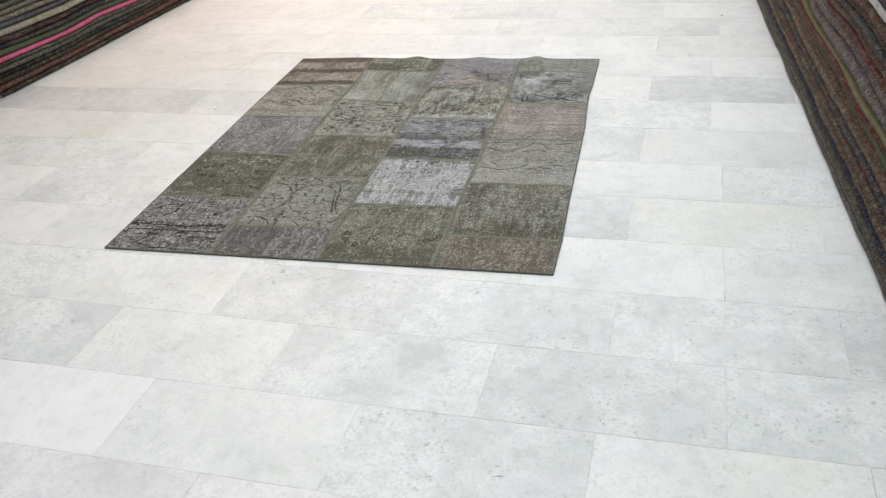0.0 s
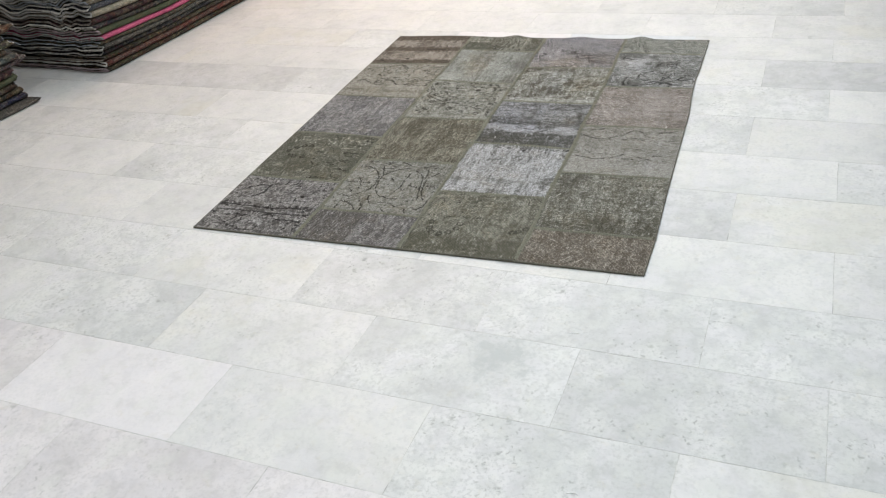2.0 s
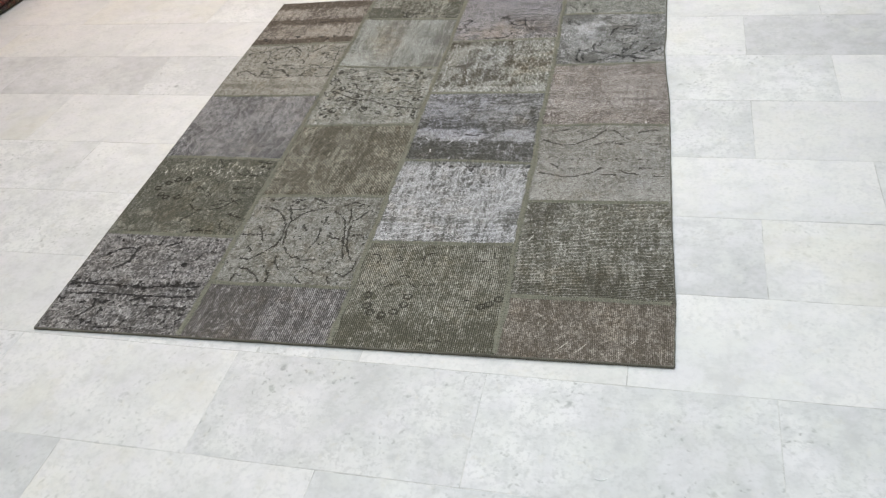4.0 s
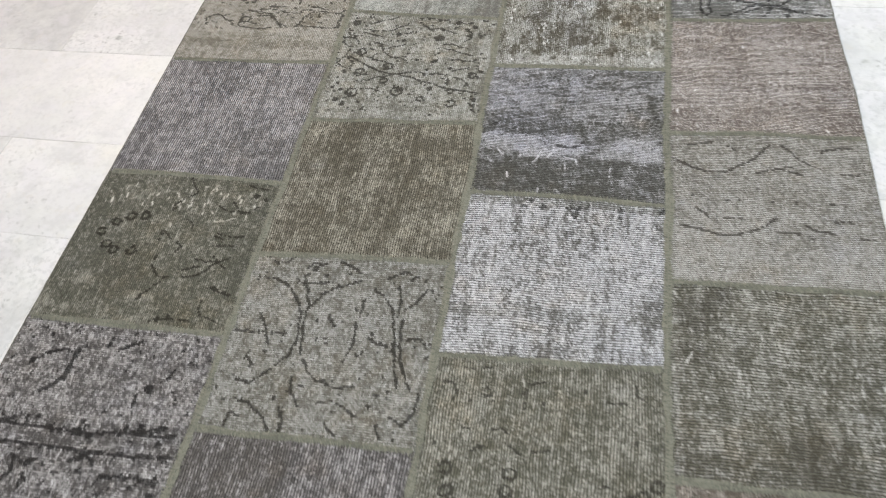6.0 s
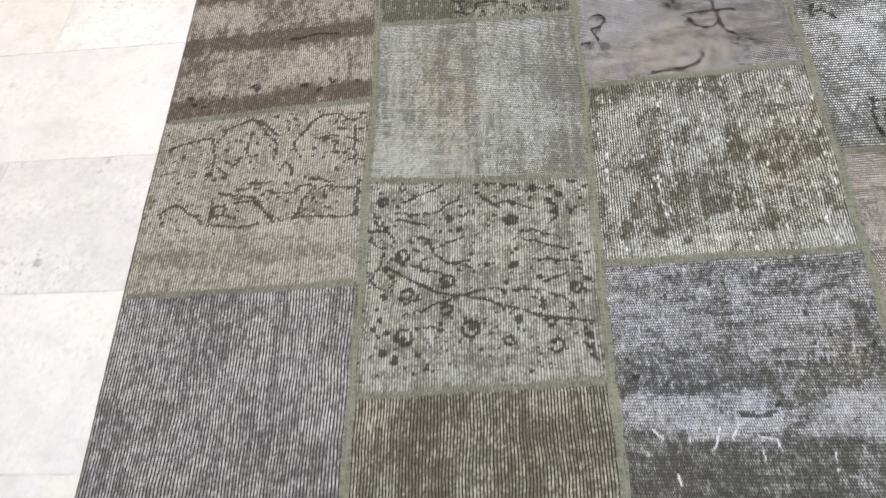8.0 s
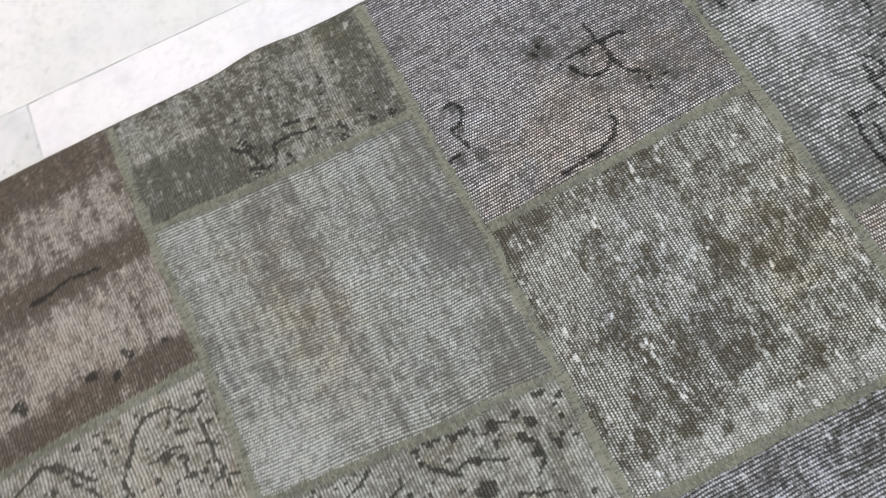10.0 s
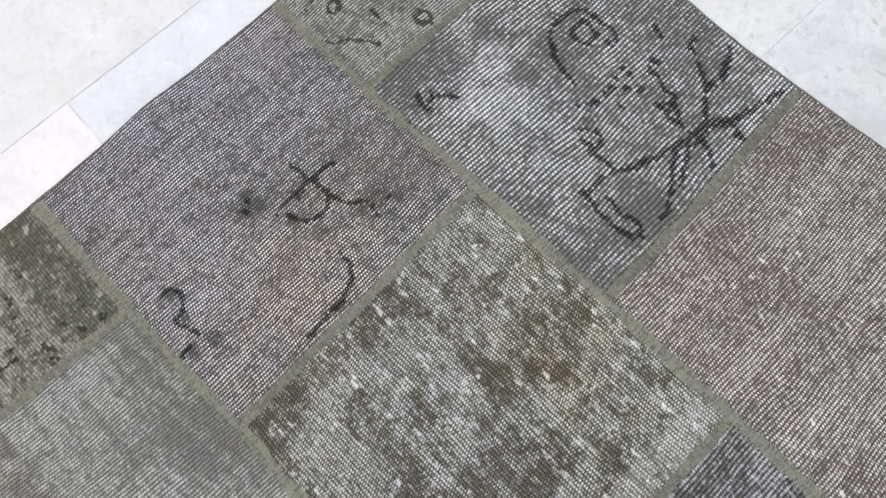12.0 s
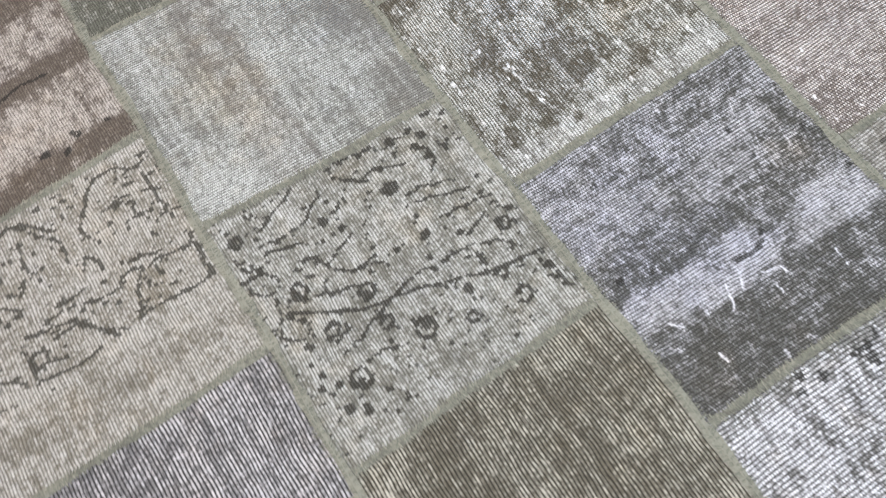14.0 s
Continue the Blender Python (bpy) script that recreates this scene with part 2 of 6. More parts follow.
def pile(name, colours, scale=48.0, contrast=0.9, figured=0.45):
    """Rug in a stack: short wool pile with a small scattered pattern in a few colours, worn on the fold."""
    n = Nodes(name)
    at = n.node("ShaderNodeTexCoord", 3)
    chance = n.node("ShaderNodeObjectInfo", 5)
    at = n.node("ShaderNodeVectorMath", 0, {"operation": "ADD"}, i0=at, i1=n.node("ShaderNodeCombineXYZ", 0, None, i0=n.math("MULTIPLY", chance, 50.0), i1=chance, i2=0.0))
    body = colours[0]
    for k, colour in enumerate(colours[1:]):
        spot = n.noise(n.stretch(at, 0.6 + 0.2 * k, 1.5 + 0.3 * k, 0.7), scale * (1 + 0.7 * k), 4.0, 0.62)
        body = n.mix(n.math("MULTIPLY", n.ramp(spot, 0.47, 0.53), contrast), body, colour)
    wander = n.node("ShaderNodeVectorMath", 0, {"operation": "ADD"}, i0=at, i1=n.stretch(n.node("ShaderNodeTexNoise", 1, None, Vector=at, Scale=60.0, Detail=2.0), 0.02, 0.02, 0.02))
    for k, accent in enumerate(ACCENTS):
        cell = n.node("ShaderNodeVectorMath", 0, {"operation": "ADD"}, i0=wander, i1=(0.37 * k, 1.7 * k, 0.9 * k))
        tone = n.node("ShaderNodeSeparateColor", 0, None, i0=n.node("ShaderNodeTexVoronoi", 1, None, Vector=cell, Scale=46.0 - 5.0 * k))
        body = n.mix(n.math("MULTIPLY", n.ramp(tone, 0.78, 0.8), figured * contrast), body, accent)
    mean = sum(colours[0]) / 3
    region = n.noise(at, 7.0, 3.0, 0.5)
    body = n.mix(n.math("MULTIPLY", n.ramp(region, 0.5, 0.65), 0.4 * contrast), body, (mean * 0.75, mean * 0.7, mean * 0.62))
    tuft = n.noise(n.stretch(at, 1.0, 2.6, 1.0), 210.0, 3.0, 0.65)
    worn = n.noise(n.stretch(at, 0.6, 1.8, 0.6), 85.0, 3.0, 0.65)
    body = n.mix(n.math("MULTIPLY", n.ramp(worn, 0.53, 0.58), 0.8 * contrast), body, (mean * 1.9 + 0.07, mean * 1.8 + 0.065, mean * 1.6 + 0.05))
    body = n.mix(n.math("MULTIPLY", n.ramp(n.noise(at, 130.0, 3.0, 0.6), 0.49, 0.55), 0.85 * contrast), body, (mean * 0.3, mean * 0.27, mean * 0.26))
    body = n.mix(n.ramp(tuft, 0.3, 0.58), tuple(c * 0.4 for c in colours[0]), body)
    return n.done(body, 0.95, n.bump(n.math("ADD", tuft, n.math("MULTIPLY", worn, 0.7)), 0.8, 0.004), 0.1)


# ---- mesh helpers ----
def mesh_of(name, verts, faces, material, smooth=False):
    data = bpy.data.meshes.new(name)
    data.from_pydata([tuple(v) for v in verts], [], [tuple(f) for f in faces])
    data.materials.append(material)
    if smooth:
        data.polygons.foreach_set("use_smooth", [True] * len(data.polygons))
    data.update()
    return data


def part(name, data, parent, label=""):
    ob = new(name, data)
    ob.parent = parent
    return tagged(ob, label) if label else ob


def structure(name, data, label, category):
    return tagged(new(name, data), label, category, kind="structure")


def box_data(name, lo, hi, material):
    (a, b, c), (d, e, f) = lo, hi
    v = [(a, b, c), (d, b, c), (d, e, c), (a, e, c), (a, b, f), (d, b, f), (d, e, f), (a, e, f)]
    return mesh_of(name, v, [(3, 2, 1, 0), (4, 5, 6, 7), (0, 1, 5, 4), (1, 2, 6, 5), (2, 3, 7, 6), (3, 0, 4, 7)], material)


def grid_faces(rows, cols, flip=False):
    k = np.arange((rows - 1) * (cols - 1))
    a = k // (cols - 1) * cols + k % (cols - 1)
    q = np.stack([a, a + 1, a + cols + 1, a + cols], 1)
    return q[:, ::-1] if flip else q


def array_mesh(name, verts, quads, material, smooth=True):
    """A mesh of quads from arrays, quickly."""
    data = bpy.data.meshes.new(name)
    verts, quads = np.asarray(verts, np.float32), np.asarray(quads, np.int32)
    data.vertices.add(len(verts))
    data.vertices.foreach_set("co", verts.ravel())
    data.loops.add(quads.size)
    data.loops.foreach_set("vertex_index", quads.ravel())
    data.polygons.add(len(quads))
    data.polygons.foreach_set("loop_start", np.arange(0, quads.size, 4, dtype=np.int32))
    data.polygons.foreach_set("use_smooth", np.full(len(quads), smooth))
    data.materials.append(material)
    data.update(calc_edges=True)
    data.validate()
    return data


def value_noise(x, y, scale, seed):
    """Smooth random field in 0..1 over arrays of x and y."""
    r = np.random.RandomState(seed).rand(64, 64)
    x, y = np.asarray(x) * scale, np.asarray(y) * scale
    i, j = np.floor(x).astype(int), np.floor(y).astype(int)
    u, v = x - i, y - j
    u, v = u * u * (3 - 2 * u), v * v * (3 - 2 * v)
    g = lambda a, b: r[a % 64, b % 64]
    return (g(i, j) * (1 - u) + g(i + 1, j) * u) * (1 - v) + (g(i, j + 1) * (1 - u) + g(i + 1, j + 1) * u) * v


def fractal(x, y, scale, seed, octaves=3):
    total = sum(value_noise(x, y, scale * 2 ** k, seed + k) / 2 ** k for k in range(octaves))
    return total / sum(0.5 ** k for k in range(octaves))


def smooth(a, low, high):
    t = np.clip((a - low) / (high - low), 0, 1)
    return t * t * (3 - 2 * t)


# ---- room ----
WEST, EAST, SOUTH, NORTH = -3.4, 4.2, -4.2, 5.6
room = [("wall_west", (WEST - 0.2, SOUTH - 0.2, -0.2), (WEST, NORTH + 0.2, CEILING)),
        ("wall_east", (EAST, SOUTH - 0.2, -0.2), (EAST + 0.2, NORTH + 0.2, CEILING)),
        ("wall_south", (WEST, SOUTH - 0.2, -0.2), (EAST, SOUTH, CEILING)),
        ("wall_north", (WEST, NORTH, -0.2), (EAST, NORTH + 0.2, CEILING))]
for wall_name, lo, hi in room:
    structure(wall_name, box_data(wall_name, lo, hi, M_WALL), "plain pale plaster wall of the showroom", "wall")
structure("ceiling", box_data("ceiling", (WEST - 0.2, SOUTH - 0.2, CEILING + 0.003), (EAST + 0.2, NORTH + 0.2, CEILING + 0.2), M_CEILING), "plain white ceiling", "ceiling")
floor = structure("floor", box_data("floor", (WEST, SOUTH, -0.2), (EAST, NORTH, -0.0007), M_GROUT), "polished white and grey marble tile floor in half bond", "floor")


# ---- the patchwork rug: 1.6 by 2.0 m, four columns of overdyed pieces sewn together ----
P = 0.4
RUG_X0, RUG_X1, RUG_Y1 = -0.012, 1.602, 1.995
rug = new("patchwork_rug")
tagged(rug, "olive and grey overdyed wool patchwork rug lying on the marble", "rug")


def rug_height(x, y):
    """Top of the rug: thin, with ripples at the far edge and a little unevenness."""
    lift = reduce(lambda a, b: a + b, [h * np.exp(-((x - c) / w) ** 2) for c, w, h in ((0.64, 0.05, 0.012), (0.98, 0.06, 0.008), (1.28, 0.045, 0.013), (0.3, 0.22, 0.006))])
    far = lift * np.exp(-((RUG_Y1 - y) / 0.13) ** 2)
    near = (0.004 * np.exp(-((x - 0.62) / 0.025) ** 2) + 0.004 * np.exp(-((x - 1.18) / 0.03) ** 2)) * np.exp(-(y / 0.06) ** 2)
    return 0.0065 + far + near + 0.0016 * fractal(x, y, 9, 3)


# how far each cross seam has been sewn off its level, at its two ends: (level, left, right) by column
OFF_LEVEL = [((0.4, 0.0, -0.006), (0.8, 0.0, -0.010), (1.2, 0.0, 0.0), (1.6, -0.004, 0.010)),
             ((0.2, 0.0, 0.002), (0.6, -0.006, 0.004), (1.0, -0.005, 0.0), (1.4, 0.012, -0.013), (1.8, 0.018, -0.004)),
             ((0.4, -0.004, 0.0), (0.8, -0.004, -0.015), (1.2, 0.010, 0.006), (1.6, 0.0, 0.010)),
             ((0.2, 0.0, 0.0), (0.6, -0.004, 0.0), (1.0, 0.0, 0.0), (1.4, -0.005, 0.008), (1.8, 0.013, 0.0))]


def rug_warp(x, y, column=None):
    """Hand-sewn seams wander by some millimetres, and the long edges are not quite straight."""
    fade = np.clip(np.minimum(np.minimum(x, 1.6 - x), np.minimum(y, 2 - y)) / 0.1, 0, 1)
    dx = (value_noise(x, y, 5, 11) - 0.5) * 0.006 + (value_noise(x, y, 14, 12) - 0.5) * 0.004
    dy = (value_noise(x, y, 5, 13) - 0.5) * 0.006 + (value_noise(x, y, 14, 14) - 0.5) * 0.004
    dx = dx * fade + smooth(x, 1.0, 1.2) * smooth(x, 1.45, 1.25) * 0.006
    dx = dx + smooth(x, 1.25, 1.6) * np.interp(y, [0, 0.2, 0.5, 1.15, 1.35, 1.5, 1.62, 2.0], [0.003, 0.008, 0.003, 0.001, -0.009, -0.013, -0.007, -0.002])
    dx = dx + smooth(x, 0.3, 0.0) * np.interp(y, [0, 0.4, 0.9, 1.4, 2.0], [-0.001, -0.003, -0.005, -0.009, -0.006])
    dy = dy * fade
    if column is not None:
        levels = [0.0] + [k[0] for k in OFF_LEVEL[column]] + [2.0]
        u = np.clip((x - column * P) / P, 0, 1)
        left, right = (np.interp(y, levels, [0.0] + [k[e] for k in OFF_LEVEL[column]] + [0.0]) for e in (1, 2))
        dy = dy + left * (1 - u) + right * u
    return x + dx, y + dy


class Piece:
    """One sewn-in piece, with masks for its drawing, wear and tint over u to the right and v away, both 0..1."""

    def __init__(self, x0, x1, y0, y1, column, step=0.0018):
        nx, ny = int((x1 - x0) / step) + 1, int((y1 - y0) / step) + 1
        gx, gy = np.meshgrid(np.linspace(x0, x1, nx), np.linspace(y0, y1, ny))
        self.shape, self.x, self.y = (ny, nx), gx.ravel(), gy.ravel()
        self.u, self.v = (self.x - x0) / (x1 - x0), (self.y - y0) / (y1 - y0)
        self.size, self.column, self.seed = (x1 - x0, y1 - y0), column, int(x0 * 100 + y0 * 1000) + 3
        self.hue = (fractal(self.x, self.y, 7, self.seed % 50, 3) - 0.5) * 0.8 + (fractal(self.x, self.y, 40, self.seed % 50 + 9, 3) - 0.5) * 0.9
        self.motif, self.worn, self.tint = np.zeros(len(self.x)), np.zeros(len(self.x)), np.zeros(len(self.x))
        jitter, self.pen = 0.007, 0.0062
        self.rough = fractal(self.x, self.y, 70, 31)
        self.ju = self.u + (fractal(self.x, self.y, 60, 21) - 0.5) * jitter * 2
        self.jv = self.v + (fractal(self.x, self.y, 60, 25) - 0.5) * jitter * 2

    def stroke(self, points, width=None, strength=1.0, broken=0.35):
        """A drawn line through points of (u, v); width in metres."""
        width = width or self.pen
        p = np.array(points, float)
        mx, my = self.size
        lo, hi = p.min(0) - 0.06, p.max(0) + 0.06
        near = np.flatnonzero((self.u > lo[0]) & (self.u < hi[0]) & (self.v > lo[1]) & (self.v < hi[1]))
        px, py = self.ju[near] * mx, self.jv[near] * my
        d = np.full(len(near), 9.0)
        for (a, b), (c, e) in zip(p[:-1], p[1:]):
            ax, ay, bx, by = a * mx, b * my, c * mx, e * my
            t = np.clip(((px - ax) * (bx - ax) + (py - ay) * (by - ay)) / max((bx - ax) ** 2 + (by - ay) ** 2, 1e-9), 0, 1)
            d = np.minimum(d, np.hypot(px - ax - t * (bx - ax), py - ay - t * (by - ay)))
        gaps = 1 - broken * smooth(self.rough[near], 0.42, 0.6)
        self.motif[near] = np.maximum(self.motif[near], strength * gaps * (1 - smooth(d, width * 0.3, width * 0.75)))

    def arc(self, u, v, ru, rv, start=0, stop=360, **kw):
        a = np.radians(np.linspace(start, stop, 14))
        self.stroke(np.stack([u + ru * np.cos(a), v + rv * np.sin(a)], 1), **kw)

    def blot(self, u, v, r, strength=0.9):
        mx, my = self.size
        d = np.hypot((self.ju - u) * mx, (self.jv - v) * my) / (0.55 + 0.9 * self.rough)
        self.motif = np.maximum(self.motif, strength * (1 - smooth(d, r * 0.45, r)))

    def ring(self, u, v, r):
        self.arc(u, v, r * 0.8 / self.size[0], r * 0.8 / self.size[1], width=0.006, strength=1.0)

    def pale(self, points, width=0.0038):
        """A bare scratch or cut thread, lighter than the rest."""
        keep, self.motif = self.motif, np.zeros(len(self.u))
        self.stroke(points, width, 1.1, 0.8)
        self.worn, self.motif = np.maximum(self.worn, self.motif), keep

    def smudge(self, u, v, r):
        mx, my = self.size
        d = np.hypot((self.ju - u) * mx, (self.jv - v) * my) / (0.6 + 0.8 * fractal(self.x, self.y, 40, 8))
        self.tint = np.maximum(self.tint, 0.8 * (1 - smooth(d, r * 0.5, r * 1.3)))

    def thin(self, u, v, r, amount=0.75):
        """An area worn down to the pale foundation, with a ragged edge along the rows."""
        mx, my = self.size
        d = np.hypot((self.ju - u) * mx, (self.jv - v) * my) / (0.3 + 1.4 * fractal(self.x * 0.5, self.y * 1.6, 60, 9))
        self.worn = np.maximum(self.worn, amount * (1 - smooth(d, r * 0.3, r * 1.2)))

    def sprinkle(self, count, low, high, seed, region=(0, 1, 0, 1), strength=0.8):
        r = random.Random(seed)
        a, b, c, d = region
        for _ in range(count):
            self.blot(r.uniform(a, b), r.uniform(c, d), r.uniform(low, high), strength * r.uniform(0.6, 1))

    def tufts(self, count, seed, region=(0, 1, 0, 1), size=0.011, strength=0.8):
        """Short scattered dashes of left-over dark pile."""
        r = random.Random(seed)
        a, b, c, d = region
        for _ in range(count):
            u, v, t, k = r.uniform(a, b), r.uniform(c, d), r.uniform(0, 6.3), r.uniform(0.4, 1) * size
            bend = t + r.uniform(-1, 1)
            m = (u + k * math.cos(t) / self.size[0] / 2, v + k * math.sin(t) / self.size[1] / 2)
            e = (m[0] + k * math.cos(bend) / self.size[0] / 2, m[1] + k * math.sin(bend) / self.size[1] / 2)
            self.stroke(((u, v), m, e), r.uniform(0.0036, 0.0054), strength * r.uniform(0.6, 1.0), 0.2)

    def flecks(self, count, seed, region=(0, 1, 0, 1), size=0.011, strength=0.75):
        """Short pale ends of foundation thread, lying with the warp."""
        keep, self.motif = self.motif, np.zeros(len(self.u))
        r = random.Random(seed)
        a, b, c, d = region
        for _ in range(count):
            u, v, k = r.uniform(a, b), r.uniform(c, d), r.uniform(0.5, 1.2) * size / self.size[1]
            self.stroke(((u, v), (u + r.uniform(-0.006, 0.006), v + k)), r.uniform(0.0034, 0.005), strength * r.uniform(0.7, 1.25), 0.4)
        self.worn, self.motif = np.maximum(self.worn, self.motif), keep

    def wear(self, low, high, scale, seed, amount=1.0, u=None, v=None, su=1.0, sv=1.0):
        """Bare patches from noise, or a soft blob or band at (u, v)."""
        f = smooth(fractal(self.x * su, self.y * sv, scale, seed), low, high) * amount
        if u is not None:
            f = f * (1 - smooth(np.abs(self.ju - u[0]), u[1] * 0.6, u[1]))
        if v is not None:
            f = f * (1 - smooth(np.abs(self.jv - v[0]), v[1] * 0.6, v[1]))
        self.worn = np.maximum(self.worn, f)

    def shade(self, amount, u=None, v=None, noise_seed=None, scale=12, low=0.35, high=0.65):
        f = np.full(len(self.u), amount)
        if noise_seed is not None:
            f = f * smooth(fractal(self.x, self.y, scale, noise_seed), low, high)
        if u is not None:
            f = f * (1 - smooth(np.abs(self.ju - u[0]), u[1] * 0.7, u[1]))
        if v is not None:
            f = f * (1 - smooth(np.abs(self.jv - v[0]), v[1] * 0.7, v[1]))
        self.tint = np.maximum(self.tint, f)

    def cast(self, u, v, ru, rv, amount):
        """A cast over the colour of an area: warmer above nought, cooler below."""
        d = np.hypot((self.ju - u) / ru, (self.jv - v) / rv) + (fractal(self.x, self.y, 25, self.seed % 40 + 5) - 0.5) * 0.8
        self.hue = self.hue + 0.4 * amount * (1 - smooth(d, 0.3, 1.3))

    def knots(self, rib="y", pitch=0.005, dot=0.0036, wavy=0.006, bare=0.5, mott=0.8, size=40.0, long=1.5, cloud=0.5, patch=11.0, runs=0.3, single=0.3, warps=0.4, wefts=0.4):
        """Lay the knots of the piece in rows and settle for each one how worn it is and whether dark pile is left on it."""
        x, y, s = self.x, self.y, self.seed % 60
        across, along = (x, y) if rib == "y" else (y, x)
        self.row = (across + (fractal(x, y, 9, s + 1) - 0.5) * wavy + (value_noise(x, y, 60, s + 2) - 0.5) * 0.0012) / pitch
        self.step = (along + (fractal(x, y, 30, s + 3) - 0.5) * 0.004) / dot
        i = np.floor(self.row + 0.5).astype(int)
        j = np.floor(self.step + 0.43 * i + 0.5).astype(int)
        lot = np.random.RandomState(self.seed).rand(65536)
        own, other = lot[(i * 7919 + j * 10473) % 65536], lot[(i * 3571 + j * 2237 + 91) % 65536]
        each = np.unique(i * 100000 + j, return_inverse=True)[1].ravel()
        count = np.bincount(each)

        def per_knot(a):
            return (np.bincount(each, a) / count)[each]

        def swing(a, gain, low=0.3, high=0.7):
            return (smooth(a, low, high) - 0.5) * gain

        wear = bare + 0.75 * self.worn - 0.65 * self.tint
        wear = wear + swing(fractal(x, y / long, size, s + 4), mott * 0.55) + swing(fractal(x, y / (0.5 + long / 2), 110, s + 8), mott * 0.55)
        wear = wear + swing(fractal(x, y * 1.3, patch, s + 12), cloud * 0.6) + swing(fractal(x, y * 0.1, 130, s + 16), warps * 0.7) + swing(fractal(x * 0.1, y, 130, s + 20), wefts * 0.7)
        wear = per_knot(wear) + swing(value_noise(i * 0.731, along * 70, 1.0, s + 24), runs) + (own - 0.5) * (0.4 + 1.1 * single)
        self.wear_of = 0.5 + 0.56 * np.tanh((wear - 0.5) * 2.0)
        left = per_knot(self.motif)
        self.left = smooth(left * 1.2 + (other - 0.5) * 0.6 * smooth(left, 0.0, 0.35), 0.34, 0.74)
        tint = per_knot(self.tint)
        self.tint = smooth(tint + (own - 0.5) * 0.3 * smooth(tint, 0.0, 0.3), 0.1, 0.9)

    def build(self, material, label):
        x, y = rug_warp(self.x, self.y, self.column)
        pile_up = 0.0007 * np.clip(self.left, 0, 1) - 0.0004 * np.clip(self.worn, 0, 1)
        z = rug_height(x, y) + pile_up
        data = array_mesh("patch", np.stack([x, y, z], 1), grid_faces(*self.shape), material)
        for name, values in (("row", self.row), ("step", self.step), ("wear", self.wear_of), ("motif", self.left), ("worn", self.worn), ("tint", self.tint), ("hue", self.hue)):
            layer = data.attributes.new(name, "FLOAT", "POINT")
            layer.data.foreach_set("value", np.asarray(values, np.float32))
        return part("patch", data, rug, label)


EDGES_X = [RUG_X0, P, 2 * P, 3 * P, RUG_X1]


def piece(column, low, high):
    """A piece of column 0 to 3 between low and high, counted in pieces from the near edge."""
    return Piece(EDGES_X[column], EDGES_X[column + 1], low * P, RUG_Y1 if high >= 4.99 else high * P, column)


WEAVE = ("rib", "pitch", "dot", "wavy", "bare", "mott", "size", "long", "cloud", "patch", "runs", "single", "warps", "wefts")


def put_piece(p, name, label, **look_of):
    p.knots(**{k: v for k, v in look_of.items() if k in WEAVE})
    p.build(fabric(name, **{k: v for k, v in look_of.items() if k not in WEAVE}), label)


# first column, from the near edge to the far one
p = piece(0, 0, 1)
p.stroke(((0.017, 0.447), (0.179, 0.444), (0.333, 0.440), (0.483, 0.435), (0.629, 0.443), (0.771, 0.447), (0.941, 0.450)), width=0.007)
p.stroke(((0.076, 0.338), (0.224, 0.351), (0.368, 0.357), (0.519, 0.356), (0.667, 0.351), (0.840, 0.344), (0.977, 0.360)), width=0.007)
p.blot(0.219, 0.269, 0.008)
p.blot(0.361, 0.272, 0.01)
p.blot(0.356, 0.219, 0.006)
p.blot(0.371, 0.189, 0.009)
p.blot(0.574, 0.325, 0.009)
p.blot(0.587, 0.260, 0.008)
p.blot(0.632, 0.295, 0.006)
p.blot(0.291, 0.089, 0.009)
p.blot(0.353, 0.077, 0.009)
p.blot(0.241, 0.132, 0.006)
p.blot(0.714, 0.170, 0.008)
p.blot(0.835, 0.210, 0.006)
p.blot(0.929, 0.187, 0.008)
p.blot(0.847, 0.118, 0.006)
p.blot(0.144, 0.768, 0.008)
p.blot(0.741, 0.677, 0.012)
p.blot(0.585, 0.545, 0.006)
p.blot(0.669, 0.530, 0.006)
p.blot(0.959, 0.561, 0.006)
p.blot(0.127, 0.943, 0.006)
p.blot(0.178, 0.908, 0.006)
p.stroke(((0.277, 0.297), (0.351, 0.261), (0.382, 0.290)))
p.stroke(((0.537, 0.306), (0.581, 0.343), (0.640, 0.310)))
p.stroke(((0.233, 0.114), (0.267, 0.165), (0.300, 0.215), (0.293, 0.267)))
p.stroke(((0.404, 0.036), (0.541, 0.047)))
p.stroke(((0.694, 0.248), (0.764, 0.252), (0.844, 0.258), (0.937, 0.233)), width=0.008)
p.stroke(((0.253, 0.610), (0.298, 0.652), (0.334, 0.711), (0.331, 0.785), (0.339, 0.842)), width=0.009)
p.stroke(((0.138, 0.748), (0.189, 0.810), (0.276, 0.838), (0.332, 0.822)))
p.stroke(((0.467, 0.872), (0.474, 0.929)))
p.stroke(((0.529, 0.869), (0.565, 0.900), (0.620, 0.919)), width=0.008)
p.stroke(((0.810, 0.735), (0.821, 0.791)))
p.stroke(((0.704, 0.584), (0.697, 0.639)))
p.sprinkle(50, 0.005, 0.01, 1, (0, 1, 0.41, 0.5))
p.tufts(90, 3, (0, 1, 0.0, 0.38), 0.012, 0.8)
p.tufts(90, 4, (0, 1, 0.54, 1), 0.012, 0.7)
p.shade(0.3, v=(0.45, 0.06))
p.shade(0.4, v=(0.2, 0.3), noise_seed=5, scale=24)
p.flecks(330, 79)
